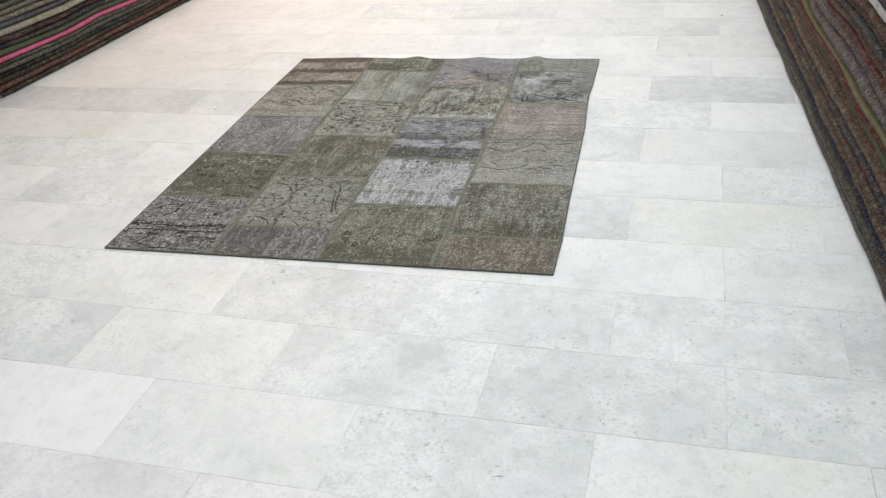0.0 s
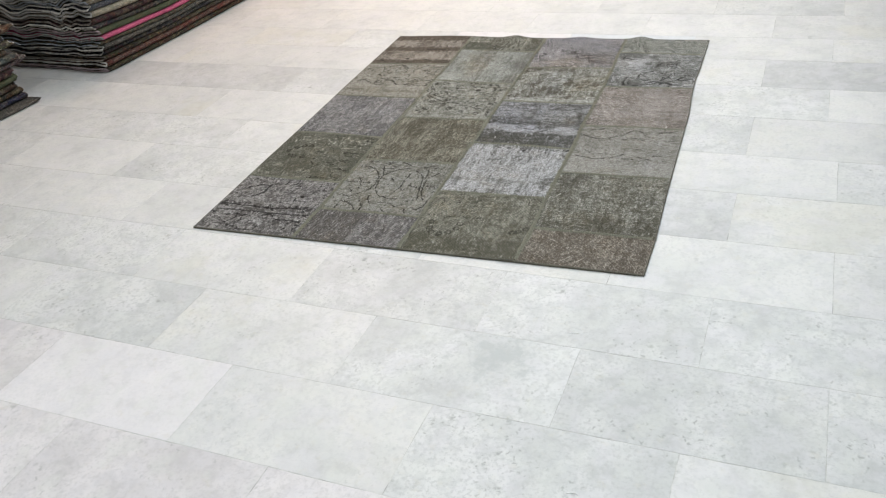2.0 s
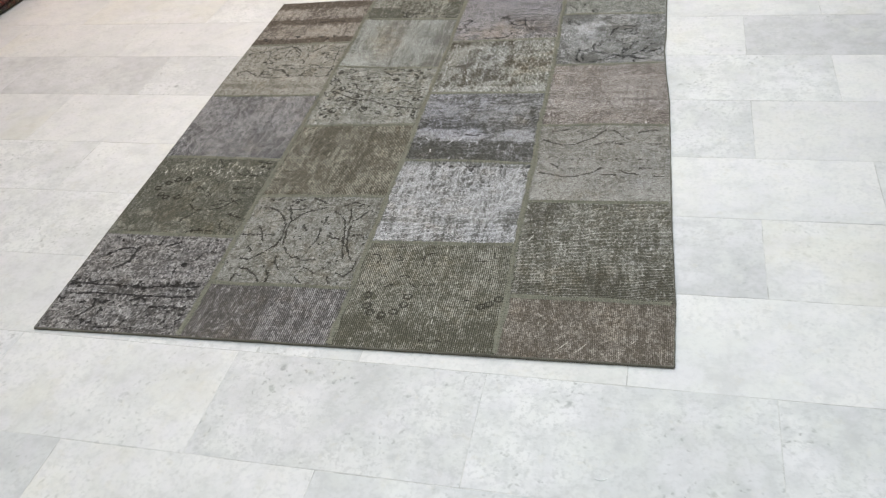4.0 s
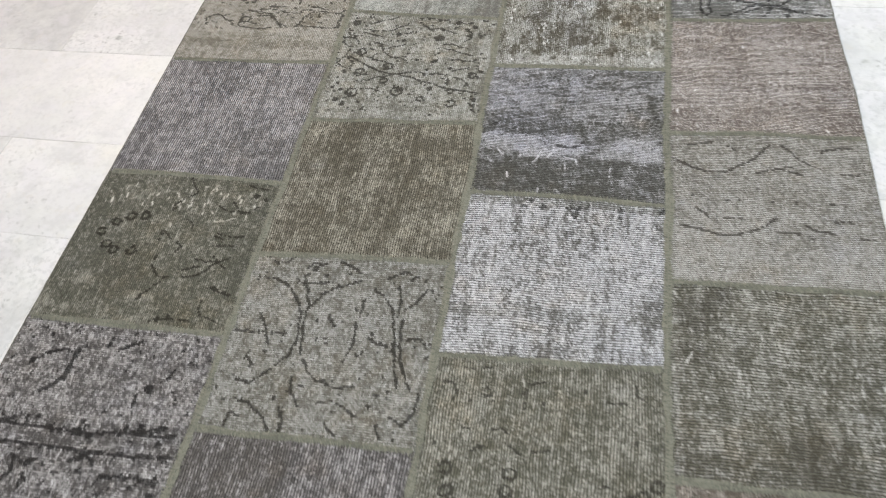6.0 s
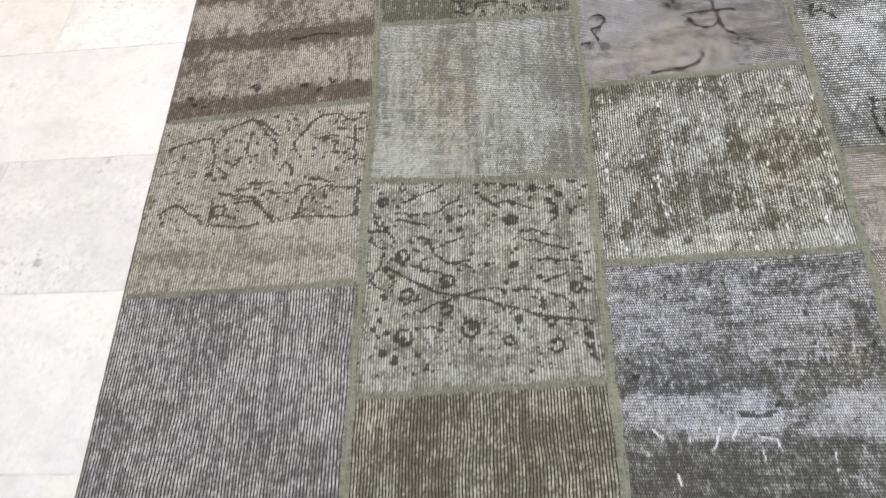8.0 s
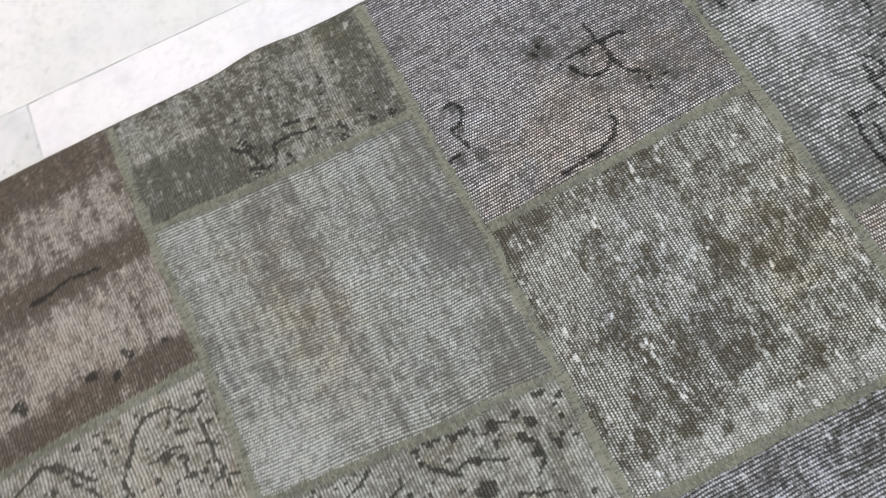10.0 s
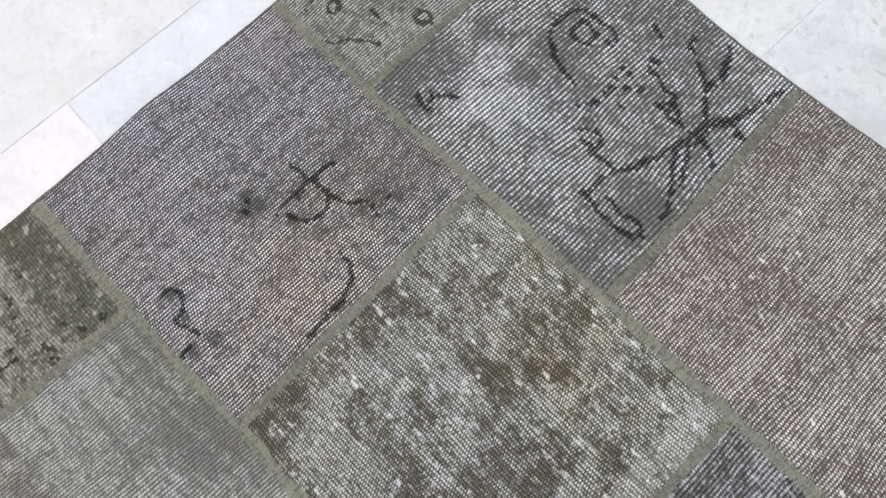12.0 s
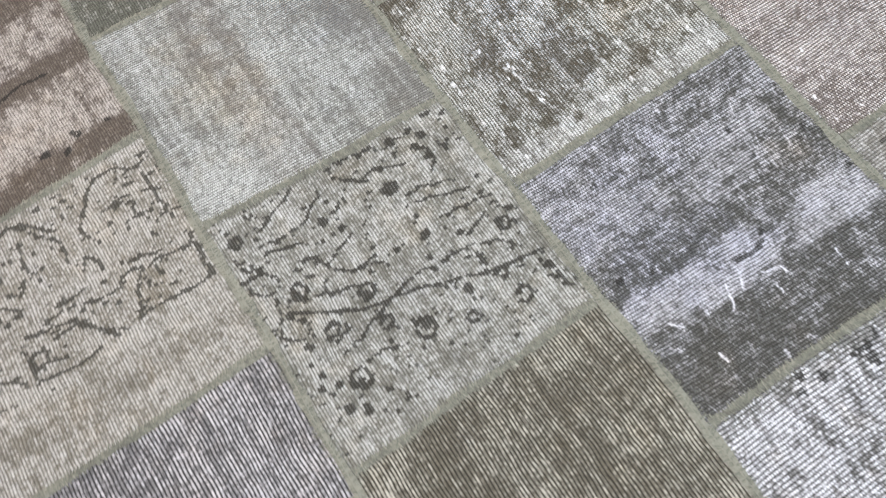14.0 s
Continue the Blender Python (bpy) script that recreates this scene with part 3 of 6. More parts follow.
put_piece(p, "black_mottled_wool", "black and pale grey mottled piece with a dark border line", base=(0.138, 0.127, 0.12), dark=(0.05, 0.046, 0.043), light=(0.47, 0.455, 0.44), rib="x", pitch=0.0046, ribs=0.35, bare=0.34, mott=0.4, size=80, long=1.7, fleck=0.6, dirt=0.7, cloud=0.4, tint=(0.05, 0.046, 0.043), warps=0.4, wefts=0.55, motif=(0.012, 0.011, 0.01), single=0.6)
p = piece(0, 1, 2)
p.pen = 0.0042
p.ring(0.194, 0.631, 0.012)
p.ring(0.259, 0.671, 0.012)
p.ring(0.334, 0.686, 0.012)
p.ring(0.140, 0.559, 0.012)
p.ring(0.197, 0.479, 0.012)
p.ring(0.252, 0.445, 0.012)
p.ring(0.350, 0.453, 0.012)
p.stroke(((0.488, 0.985), (0.529, 0.923), (0.564, 0.874), (0.521, 0.845), (0.468, 0.793), (0.469, 0.734)))
p.stroke(((0.816, 0.966), (0.877, 0.945), (0.928, 0.948)))
p.blot(0.877, 0.895, 0.011)
p.blot(0.936, 0.873, 0.008)
p.blot(0.849, 0.768, 0.008)
p.blot(0.463, 0.575, 0.005)
p.blot(0.459, 0.543, 0.005)
p.blot(0.854, 0.261, 0.009)
p.blot(0.909, 0.246, 0.008)
p.blot(0.635, 0.044, 0.009)
p.blot(0.604, 0.034, 0.006)
p.blot(0.688, 0.079, 0.006)
p.stroke(((0.773, 0.837), (0.832, 0.768), (0.883, 0.773), (0.919, 0.822)))
p.stroke(((0.676, 0.805), (0.779, 0.765), (0.828, 0.777)))
p.stroke(((0.748, 0.586), (0.808, 0.570), (0.791, 0.521)))
p.stroke(((0.757, 0.518), (0.872, 0.539)))
p.stroke(((0.761, 0.601), (0.852, 0.599), (0.903, 0.602)))
p.stroke(((0.671, 0.310), (0.734, 0.325), (0.769, 0.348), (0.798, 0.395), (0.839, 0.435), (0.881, 0.461)))
p.stroke(((0.702, 0.423), (0.774, 0.418), (0.841, 0.425)))
p.stroke(((0.797, 0.453), (0.867, 0.392)))
p.stroke(((0.655, 0.356), (0.734, 0.378)))
p.stroke(((0.551, 0.690), (0.596, 0.663), (0.612, 0.615)))
p.stroke(((0.552, 0.536), (0.592, 0.504), (0.570, 0.467)))
p.stroke(((0.447, 0.574), (0.460, 0.599), (0.509, 0.555)))
p.stroke(((0.481, 0.440), (0.486, 0.373), (0.535, 0.309), (0.581, 0.299), (0.545, 0.245), (0.505, 0.200), (0.495, 0.154)))
p.stroke(((0.571, 0.307), (0.603, 0.311)))
p.stroke(((0.823, 0.259), (0.943, 0.233)))
p.stroke(((0.811, 0.192), (0.817, 0.129), (0.850, 0.093), (0.937, 0.065)))
p.stroke(((0.620, 0.041), (0.698, 0.059), (0.795, 0.054)))
p.pale(((0.440, 0.865), (0.494, 0.819)), width=0.004)
p.pale(((0.674, 0.757), (0.716, 0.682), (0.782, 0.702), (0.826, 0.728)), width=0.004)
p.pale(((0.880, 0.672), (0.965, 0.677)), width=0.004)
p.cast(0.67, 0.12, 0.8, 0.3, 0.4)
p.cast(0.78, 0.81, 0.4, 0.3, 0.5)
p.wear(0.5, 0.75, 30, 4, 0.6, v=(0.12, 0.25))
p.flecks(70, 71, (0.05, 0.95, 0.72, 0.9), 0.012, 1.2)
p.flecks(50, 72)
p.shade(0.4, v=(0.3, 0.2), noise_seed=6, scale=8)
put_piece(p, "dark_olive_wool", "dark olive piece with rings of small circles and pale scratches", base=(0.084, 0.0828, 0.0612), dark=(0.0638, 0.0636, 0.0484), light=(0.345, 0.331, 0.289), motif=(0.02, 0.018, 0.013), ribs=0.25, bare=0.1, mott=0.35, size=30, long=1.4, fleck=0.6, dirt=0.7, cloud=0.25, pitch=0.0044, warps=0.15, wefts=0.15, tint=(0.06, 0.056, 0.043))
p = piece(0, 2, 3)
put_piece(p, "mauve_ribbed_wool", "mauve-grey piece with fine pale ribs", base=(0.122, 0.117, 0.112), dark=(0.0806, 0.0777, 0.0754), light=(0.455, 0.438, 0.436), rib="y", pitch=0.0052, cross=0.2, ribs=0.95, bare=0.34, mott=0.25, size=36, long=2.5, fleck=0.45, dirt=0.8, cloud=0.5, runs=0.35, single=0.2, warps=0.4, wefts=0.25)
p = piece(0, 3, 4)
p.pen = 0.0044
p.stroke(((0.671, 0.814), (0.704, 0.886), (0.760, 0.931), (0.830, 0.935), (0.902, 0.887), (0.941, 0.893)))
p.stroke(((0.934, 0.928), (0.978, 0.908)))
p.stroke(((0.918, 0.853), (0.919, 0.779), (0.926, 0.721), (0.935, 0.660), (0.950, 0.610)))
p.stroke(((0.812, 0.847), (0.879, 0.839)))
p.stroke(((0.765, 0.796), (0.835, 0.801), (0.905, 0.777), (0.949, 0.745)))
p.stroke(((0.731, 0.797), (0.774, 0.791), (0.803, 0.781)))
p.stroke(((0.844, 0.769), (0.824, 0.701), (0.879, 0.690), (0.899, 0.714)))
p.stroke(((0.881, 0.634), (0.909, 0.651), (0.945, 0.652), (0.984, 0.637)))
p.blot(0.936, 0.884, 0.006)
p.blot(0.779, 0.774, 0.006)
p.blot(0.738, 0.736, 0.006)
p.blot(0.627, 0.922, 0.006)
p.blot(0.590, 0.918, 0.005)
p.blot(0.603, 0.867, 0.006)
p.blot(0.535, 0.951, 0.005)
p.blot(0.386, 0.822, 0.006)
p.blot(0.420, 0.771, 0.006)
p.blot(0.469, 0.729, 0.006)
p.blot(0.463, 0.803, 0.005)
p.stroke(((0.416, 0.956), (0.474, 0.909), (0.497, 0.854), (0.547, 0.808), (0.567, 0.779), (0.560, 0.734), (0.555, 0.698)))
p.stroke(((0.638, 0.789), (0.650, 0.741), (0.681, 0.689)))
p.stroke(((0.611, 0.679), (0.582, 0.612)))
p.stroke(((0.620, 0.674), (0.643, 0.630), (0.651, 0.599)))
p.stroke(((0.325, 0.717), (0.366, 0.685), (0.393, 0.701), (0.399, 0.735)))
p.stroke(((0.295, 0.687), (0.349, 0.633)))
p.blot(0.300, 0.610, 0.006)
p.blot(0.954, 0.500, 0.005)
p.blot(0.773, 0.381, 0.006)
p.blot(0.839, 0.394, 0.005)
p.blot(0.569, 0.508, 0.007)
p.blot(0.598, 0.476, 0.006)
p.blot(0.645, 0.452, 0.006)
p.blot(0.629, 0.551, 0.006)
p.blot(0.320, 0.416, 0.007)
p.stroke(((0.726, 0.567), (0.802, 0.549), (0.864, 0.527)))
p.stroke(((0.670, 0.496), (0.687, 0.532), (0.734, 0.535), (0.782, 0.512)))
p.stroke(((0.728, 0.477), (0.756, 0.507), (0.818, 0.512), (0.893, 0.495), (0.956, 0.486), (0.984, 0.451)))
p.stroke(((0.728, 0.477), (0.706, 0.419), (0.681, 0.350)))
p.stroke(((0.676, 0.365), (0.793, 0.353), (0.901, 0.336), (0.979, 0.338)))
p.stroke(((0.963, 0.454), (0.962, 0.389), (0.963, 0.350)), width=0.006)
p.stroke(((0.404, 0.535), (0.470, 0.547), (0.545, 0.526), (0.609, 0.502), (0.670, 0.496)))
p.stroke(((0.456, 0.569), (0.509, 0.566), (0.565, 0.574)))
p.stroke(((0.330, 0.527), (0.415, 0.514), (0.485, 0.486), (0.545, 0.422), (0.595, 0.340)), width=0.0055)
p.stroke(((0.304, 0.488), (0.309, 0.448), (0.313, 0.411), (0.311, 0.350)))
p.stroke(((0.316, 0.360), (0.387, 0.343), (0.466, 0.331), (0.532, 0.341)))
p.stroke(((0.343, 0.411), (0.389, 0.402), (0.425, 0.386)))
p.stroke(((0.196, 0.411), (0.277, 0.413)))
p.stroke(((0.169, 0.337), (0.221, 0.321)))
p.stroke(((0.045, 0.820), (0.145, 0.850), (0.240, 0.877), (0.275, 0.747), (0.278, 0.645)))
p.stroke(((0.254, 0.790), (0.307, 0.906), (0.418, 0.951), (0.481, 0.919)))
p.stroke(((0.462, 0.944), (0.535, 0.853), (0.569, 0.828)))
p.stroke(((0.431, 0.866), (0.415, 0.769), (0.455, 0.705)))
p.stroke(((0.077, 0.433), (0.139, 0.477), (0.221, 0.421), (0.284, 0.378)))
p.ring(0.343, 0.431, 0.014)
p.stroke(((0.408, 0.470), (0.490, 0.471), (0.555, 0.407), (0.632, 0.343)))
p.blot(0.264, 0.647, 0.007)
p.blot(0.145, 0.850, 0.006)
p.blot(0.326, 0.780, 0.006)
p.blot(0.129, 0.767, 0.006)
p.blot(0.381, 0.714, 0.006)
p.blot(0.342, 0.618, 0.006)
p.blot(0.131, 0.602, 0.006)
p.tufts(190, 51, (0, 1, 0.36, 1), 0.007, 0.8)
p.shade(0.45, v=(0.17, 0.05))
p.shade(0.4, v=(0.27, 0.025))
p.wear(0.3, 0.6, 20, 9, 0.4, v=(0.3, 0.06))
p.tufts(110, 69, region=(0, 1, 0.3, 1), size=0.008, strength=0.65)
put_piece(p, "cream_vine_wool", "faded cream piece with dark curling vines", base=(0.196, 0.183, 0.151), dark=(0.124, 0.113, 0.0854), light=(0.46, 0.45, 0.412), motif=(0.034, 0.032, 0.025), rib="y", pitch=0.0046, cross=0.6, ribs=0.35, bare=0.6, mott=0.5, size=50, long=1.6, fleck=0.35, dirt=0.6, cloud=0.4, tint=(0.127, 0.116, 0.0909), warps=0.4, wefts=0.4, single=0.5)
p = piece(0, 4, 5)
p.shade(0.95, v=(0.04, 0.11))
p.shade(0.9, v=(0.52, 0.07))
p.shade(0.9, v=(0.93, 0.1))
p.wear(0.35, 0.6, 14, 12, 0.5, v=(0.3, 0.16))
p.wear(0.35, 0.6, 14, 13, 0.5, v=(0.72, 0.12))
p.sprinkle(12, 0.006, 0.012, 6, (0.1, 0.95, 0.05, 0.2), 0.8)
p.stroke(((0.55, 0.5), (0.7, 0.52), (0.8, 0.5)), width=0.006)
put_piece(p, "rust_brown_wool", "rust-brown piece with darker bands", base=(0.135, 0.117, 0.095), dark=(0.0858, 0.0706, 0.0579), light=(0.42, 0.39, 0.345), rib="y", pitch=0.0042, cross=0.3, ribs=0.35, bare=0.32, mott=0.7, size=60, long=2.2, fleck=0.4, dirt=0.85, cloud=0.4, tint=(0.0759, 0.0616, 0.0467), warps=0.7, wefts=0.3)
# second column
p = piece(1, 0, 0.5)
p.shade(0.55, u=(0.2, 0.34))
p.sprinkle(26, 0.005, 0.011, 7, (0.5, 1, 0.05, 0.95), 0.45)
p.flecks(150, 78, size=0.008)
put_piece(p, "plum_wool", "plum-grey ribbed piece, browner on one half", base=(0.0978, 0.0908, 0.0878), dark=(0.0741, 0.0688, 0.065), light=(0.38, 0.363, 0.354), rib="y", pitch=0.0052, cross=0.35, ribs=0.6, bare=0.26, mott=0.35, size=50, long=2, fleck=0.75, dirt=0.8, cloud=0.4, tint=(0.0805, 0.071, 0.059), warps=0.7, wefts=0.2, single=0.5)
p = piece(1, 0.5, 1.5)
p.pen = 0.0052
p.stroke(((0.119, 0.263), (0.187, 0.249), (0.246, 0.312), (0.291, 0.376), (0.334, 0.435), (0.338, 0.532), (0.323, 0.648), (0.285, 0.727), (0.238, 0.790), (0.179, 0.831), (0.123, 0.851), (0.056, 0.853)))
p.stroke(((0.343, 0.688), (0.348, 0.609), (0.364, 0.533), (0.379, 0.437), (0.436, 0.343), (0.499, 0.287), (0.537, 0.310)))
p.stroke(((0.357, 0.688), (0.398, 0.769), (0.450, 0.810), (0.527, 0.834), (0.570, 0.856)))
p.stroke(((0.528, 0.291), (0.593, 0.269), (0.677, 0.287)))
p.stroke(((0.646, 0.817), (0.722, 0.760), (0.760, 0.701), (0.795, 0.584), (0.817, 0.467), (0.838, 0.354), (0.866, 0.285)))
p.stroke(((0.822, 0.663), (0.825, 0.586), (0.833, 0.507), (0.856, 0.409), (0.886, 0.339), (0.918, 0.287)))
p.stroke(((0.814, 0.703), (0.850, 0.745), (0.888, 0.793), (0.899, 0.827)))
p.stroke(((0.766, 0.841), (0.790, 0.763), (0.792, 0.664)))
p.stroke(((0.295, 0.853), (0.329, 0.769), (0.348, 0.669)))
p.stroke(((0.287, 0.918), (0.311, 0.947), (0.373, 0.949)))
p.stroke(((0.261, 0.831), (0.414, 0.832)))
p.stroke(((0.066, 0.990), (0.131, 0.941), (0.181, 0.951), (0.204, 0.985)))
p.stroke(((0.448, 0.962), (0.519, 0.932), (0.562, 0.898)))
p.stroke(((0.695, 0.880), (0.765, 0.922), (0.850, 0.906)))
p.stroke(((0.036, 0.534), (0.118, 0.527), (0.195, 0.530), (0.272, 0.536)))
p.stroke(((0.138, 0.620), (0.176, 0.542), (0.214, 0.466)))
p.stroke(((0.147, 0.440), (0.128, 0.399), (0.174, 0.347)))
p.stroke(((0.463, 0.651), (0.504, 0.594)))
p.stroke(((0.578, 0.694), (0.613, 0.674), (0.611, 0.756)))
p.stroke(((0.596, 0.614), (0.605, 0.499), (0.582, 0.408)))
p.stroke(((0.676, 0.540), (0.731, 0.513), (0.781, 0.505)))
p.stroke(((0.862, 0.548), (0.921, 0.558), (0.958, 0.514)))
p.stroke(((0.135, 0.163), (0.218, 0.150), (0.277, 0.111), (0.324, 0.062), (0.354, 0.009)))
p.stroke(((0.359, 0.148), (0.393, 0.078), (0.398, 0.009)))
p.stroke(((0.373, 0.300), (0.402, 0.221), (0.449, 0.151)))
p.stroke(((0.530, 0.178), (0.583, 0.201), (0.644, 0.177), (0.714, 0.128)))
p.stroke(((0.652, 0.026), (0.601, 0.056), (0.580, 0.090)))
p.stroke(((0.968, 0.290), (0.961, 0.183), (0.914, 0.112), (0.852, 0.143)))
p.stroke(((0.804, 0.105), (0.834, 0.039)))
p.stroke(((0.131, 0.031), (0.140, 0.100), (0.197, 0.073)))
p.blot(0.334, 0.917, 0.0083)
p.blot(0.298, 0.875, 0.0067)
p.blot(0.391, 0.876, 0.006)
p.blot(0.296, 0.810, 0.0045)
p.blot(0.254, 0.851, 0.0045)
p.blot(0.822, 0.884, 0.006)
p.blot(0.765, 0.922, 0.0045)
p.blot(0.887, 0.886, 0.0045)
p.blot(0.929, 0.826, 0.0053)
p.blot(0.972, 0.847, 0.0045)
p.blot(0.275, 0.529, 0.006)
p.blot(0.271, 0.489, 0.0045)
p.blot(0.287, 0.586, 0.0045)
p.blot(0.159, 0.343, 0.0053)
p.blot(0.213, 0.429, 0.0045)
p.blot(0.456, 0.575, 0.0045)
p.blot(0.440, 0.518, 0.006)
p.blot(0.488, 0.499, 0.0045)
p.blot(0.689, 0.560, 0.006)
p.blot(0.745, 0.523, 0.0053)
p.blot(0.741, 0.466, 0.0045)
p.blot(0.635, 0.446, 0.0067)
p.blot(0.661, 0.465, 0.0045)
p.blot(0.898, 0.512, 0.0045)
p.blot(0.971, 0.534, 0.0045)
p.blot(0.967, 0.457, 0.006)
p.blot(0.977, 0.649, 0.0045)
p.blot(0.384, 0.114, 0.0067)
p.blot(0.333, 0.184, 0.006)
p.blot(0.386, 0.221, 0.0045)
p.blot(0.433, 0.261, 0.0045)
p.blot(0.425, 0.187, 0.0045)
p.blot(0.771, 0.247, 0.0067)
p.blot(0.754, 0.191, 0.006)
p.blot(0.826, 0.266, 0.006)
p.blot(0.891, 0.076, 0.0045)
p.blot(0.594, 0.020, 0.0045)
p.blot(0.092, 0.149, 0.0045)
p.blot(0.044, 0.203, 0.0045)
p.tufts(90, 53, size=0.007, strength=0.65)
p.flecks(70, 81)
put_piece(p, "scroll_wool", "grey piece with dark scrolling arches", base=(0.155, 0.15, 0.126), dark=(0.0975, 0.092, 0.073), light=(0.437, 0.432, 0.412), motif=(0.022, 0.02, 0.016), rib="x", pitch=0.0046, cross=0.5, ribs=0.42, bare=0.46, mott=0.4, size=55, long=1.5, fleck=0.4, dirt=0.7, cloud=0.4, warps=0.5, wefts=0.4, single=0.5)
p = piece(1, 1.5, 2.5)
p.shade(0.35, u=(0.28, 0.1))
p.shade(0.3, u=(0.62, 0.08))
p.flecks(60, 80)
put_piece(p, "brown_ribbed_wool", "olive-brown ribbed piece", base=(0.107, 0.099, 0.075), dark=(0.065, 0.0573, 0.0413), light=(0.4, 0.38, 0.315), rib="y", pitch=0.0049, cross=0.15, ribs=0.85, bare=0.29, mott=0.25, size=40, long=1.6, fleck=0.35, dirt=0.6, cloud=0.5, tint=(0.0759, 0.0663, 0.0443), runs=0.3, single=0.3, warps=0.6, wefts=0.25)
p = piece(1, 2.5, 3.5)
p.pen = 0.0042
p.stroke(((0.135, 0.849), (0.204, 0.894), (0.267, 0.924), (0.327, 0.955)))
p.stroke(((0.132, 0.826), (0.184, 0.817), (0.252, 0.814), (0.322, 0.823), (0.387, 0.879), (0.419, 0.899)))
p.stroke(((0.120, 0.784), (0.168, 0.790), (0.224, 0.767), (0.268, 0.765)))
p.ring(0.076, 0.880, 0.011)
p.ring(0.176, 0.612, 0.013)
p.ring(0.377, 0.486, 0.014)
p.ring(0.205, 0.428, 0.013)
p.ring(0.473, 0.259, 0.017)
p.ring(0.375, 0.350, 0.011)
p.ring(0.197, 0.239, 0.017)
p.ring(0.812, 0.167, 0.014)
p.ring(0.625, 0.196, 0.01)
p.ring(0.896, 0.431, 0.013)
p.blot(0.076, 0.880, 0.006)
p.blot(0.047, 0.778, 0.006)
p.blot(0.050, 0.801, 0.005)
p.blot(0.069, 0.928, 0.005)
p.blot(0.077, 0.772, 0.006)
p.blot(0.374, 0.794, 0.011)
p.blot(0.234, 0.638, 0.007)
p.blot(0.424, 0.738, 0.007)
p.blot(0.171, 0.602, 0.006)
p.blot(0.372, 0.479, 0.007)
p.blot(0.102, 0.415, 0.01)
p.blot(0.126, 0.511, 0.006)
p.blot(0.097, 0.538, 0.006)
p.blot(0.478, 0.267, 0.009)
p.blot(0.192, 0.229, 0.009)
p.blot(0.126, 0.262, 0.008)
p.blot(0.116, 0.171, 0.009)
p.blot(0.168, 0.137, 0.008)
p.blot(0.255, 0.157, 0.006)
p.blot(0.245, 0.087, 0.006)
p.blot(0.663, 0.290, 0.011)
p.blot(0.802, 0.185, 0.006)
p.blot(0.939, 0.199, 0.008)
p.blot(0.922, 0.238, 0.005)
p.blot(0.758, 0.354, 0.008)
p.blot(0.886, 0.436, 0.008)
p.blot(0.653, 0.557, 0.01)
p.blot(0.668, 0.623, 0.007)
p.blot(0.758, 0.490, 0.008)
p.stroke(((0.043, 0.734), (0.029, 0.690), (0.066, 0.656), (0.117, 0.648), (0.136, 0.699), (0.091, 0.738), (0.055, 0.737)))
p.stroke(((0.086, 0.632), (0.077, 0.561), (0.049, 0.510)))
p.stroke(((0.468, 0.840), (0.439, 0.806), (0.409, 0.811)))
p.stroke(((0.252, 0.699), (0.291, 0.689), (0.309, 0.640), (0.332, 0.603), (0.374, 0.576), (0.423, 0.583), (0.469, 0.579)))
p.stroke(((0.309, 0.640), (0.376, 0.676), (0.432, 0.691)))
p.stroke(((0.121, 0.597), (0.215, 0.564), (0.293, 0.541), (0.345, 0.533), (0.371, 0.517)))
p.stroke(((0.100, 0.560), (0.184, 0.511), (0.274, 0.468), (0.345, 0.431), (0.405, 0.417), (0.446, 0.413), (0.525, 0.394), (0.612, 0.357)), width=0.0055)
p.stroke(((0.192, 0.333), (0.273, 0.350), (0.335, 0.378), (0.393, 0.399), (0.446, 0.413)))
p.stroke(((0.446, 0.413), (0.506, 0.435), (0.568, 0.445), (0.625, 0.427)))
p.stroke(((0.163, 0.418), (0.202, 0.384), (0.262, 0.404)))
p.stroke(((0.039, 0.495), (0.067, 0.466), (0.103, 0.455)))
p.stroke(((0.245, 0.275), (0.314, 0.275), (0.372, 0.257)))
p.stroke(((0.612, 0.357), (0.687, 0.330), (0.759, 0.303), (0.825, 0.293), (0.888, 0.278), (0.955, 0.267)), width=0.005)
p.stroke(((0.750, 0.285), (0.812, 0.290), (0.797, 0.252)))
p.stroke(((0.944, 0.170), (0.942, 0.117), (0.959, 0.093)))
p.stroke(((0.667, 0.439), (0.730, 0.429), (0.786, 0.414), (0.842, 0.389), (0.895, 0.324)))
p.stroke(((0.740, 0.447), (0.807, 0.479), (0.857, 0.500)))
p.stroke(((0.680, 0.679), (0.739, 0.665), (0.816, 0.639), (0.877, 0.623)))
p.stroke(((0.731, 0.576), (0.798, 0.570), (0.884, 0.562), (0.924, 0.547)))
p.stroke(((0.679, 0.719), (0.737, 0.720), (0.823, 0.688), (0.857, 0.665)))
p.blot(0.929, 0.644, 0.006)
p.blot(0.947, 0.601, 0.006)
p.blot(0.897, 0.580, 0.006)
p.blot(0.643, 0.774, 0.015)
p.blot(0.613, 0.781, 0.01)
p.blot(0.498, 0.932, 0.006)
p.blot(0.498, 0.972, 0.006)
p.blot(0.548, 0.971, 0.006)
p.blot(0.619, 0.953, 0.005)
p.blot(0.654, 0.870, 0.007)
p.blot(0.739, 0.930, 0.007)
p.blot(0.850, 0.896, 0.011)
p.blot(0.808, 0.866, 0.008)
p.blot(0.830, 0.808, 0.009)
p.blot(0.816, 0.936, 0.006)
p.blot(0.945, 0.879, 0.006)
p.blot(0.543, 0.567, 0.006)
p.blot(0.476, 0.611, 0.006)
p.blot(0.622, 0.472, 0.006)
p.blot(0.659, 0.428, 0.006)
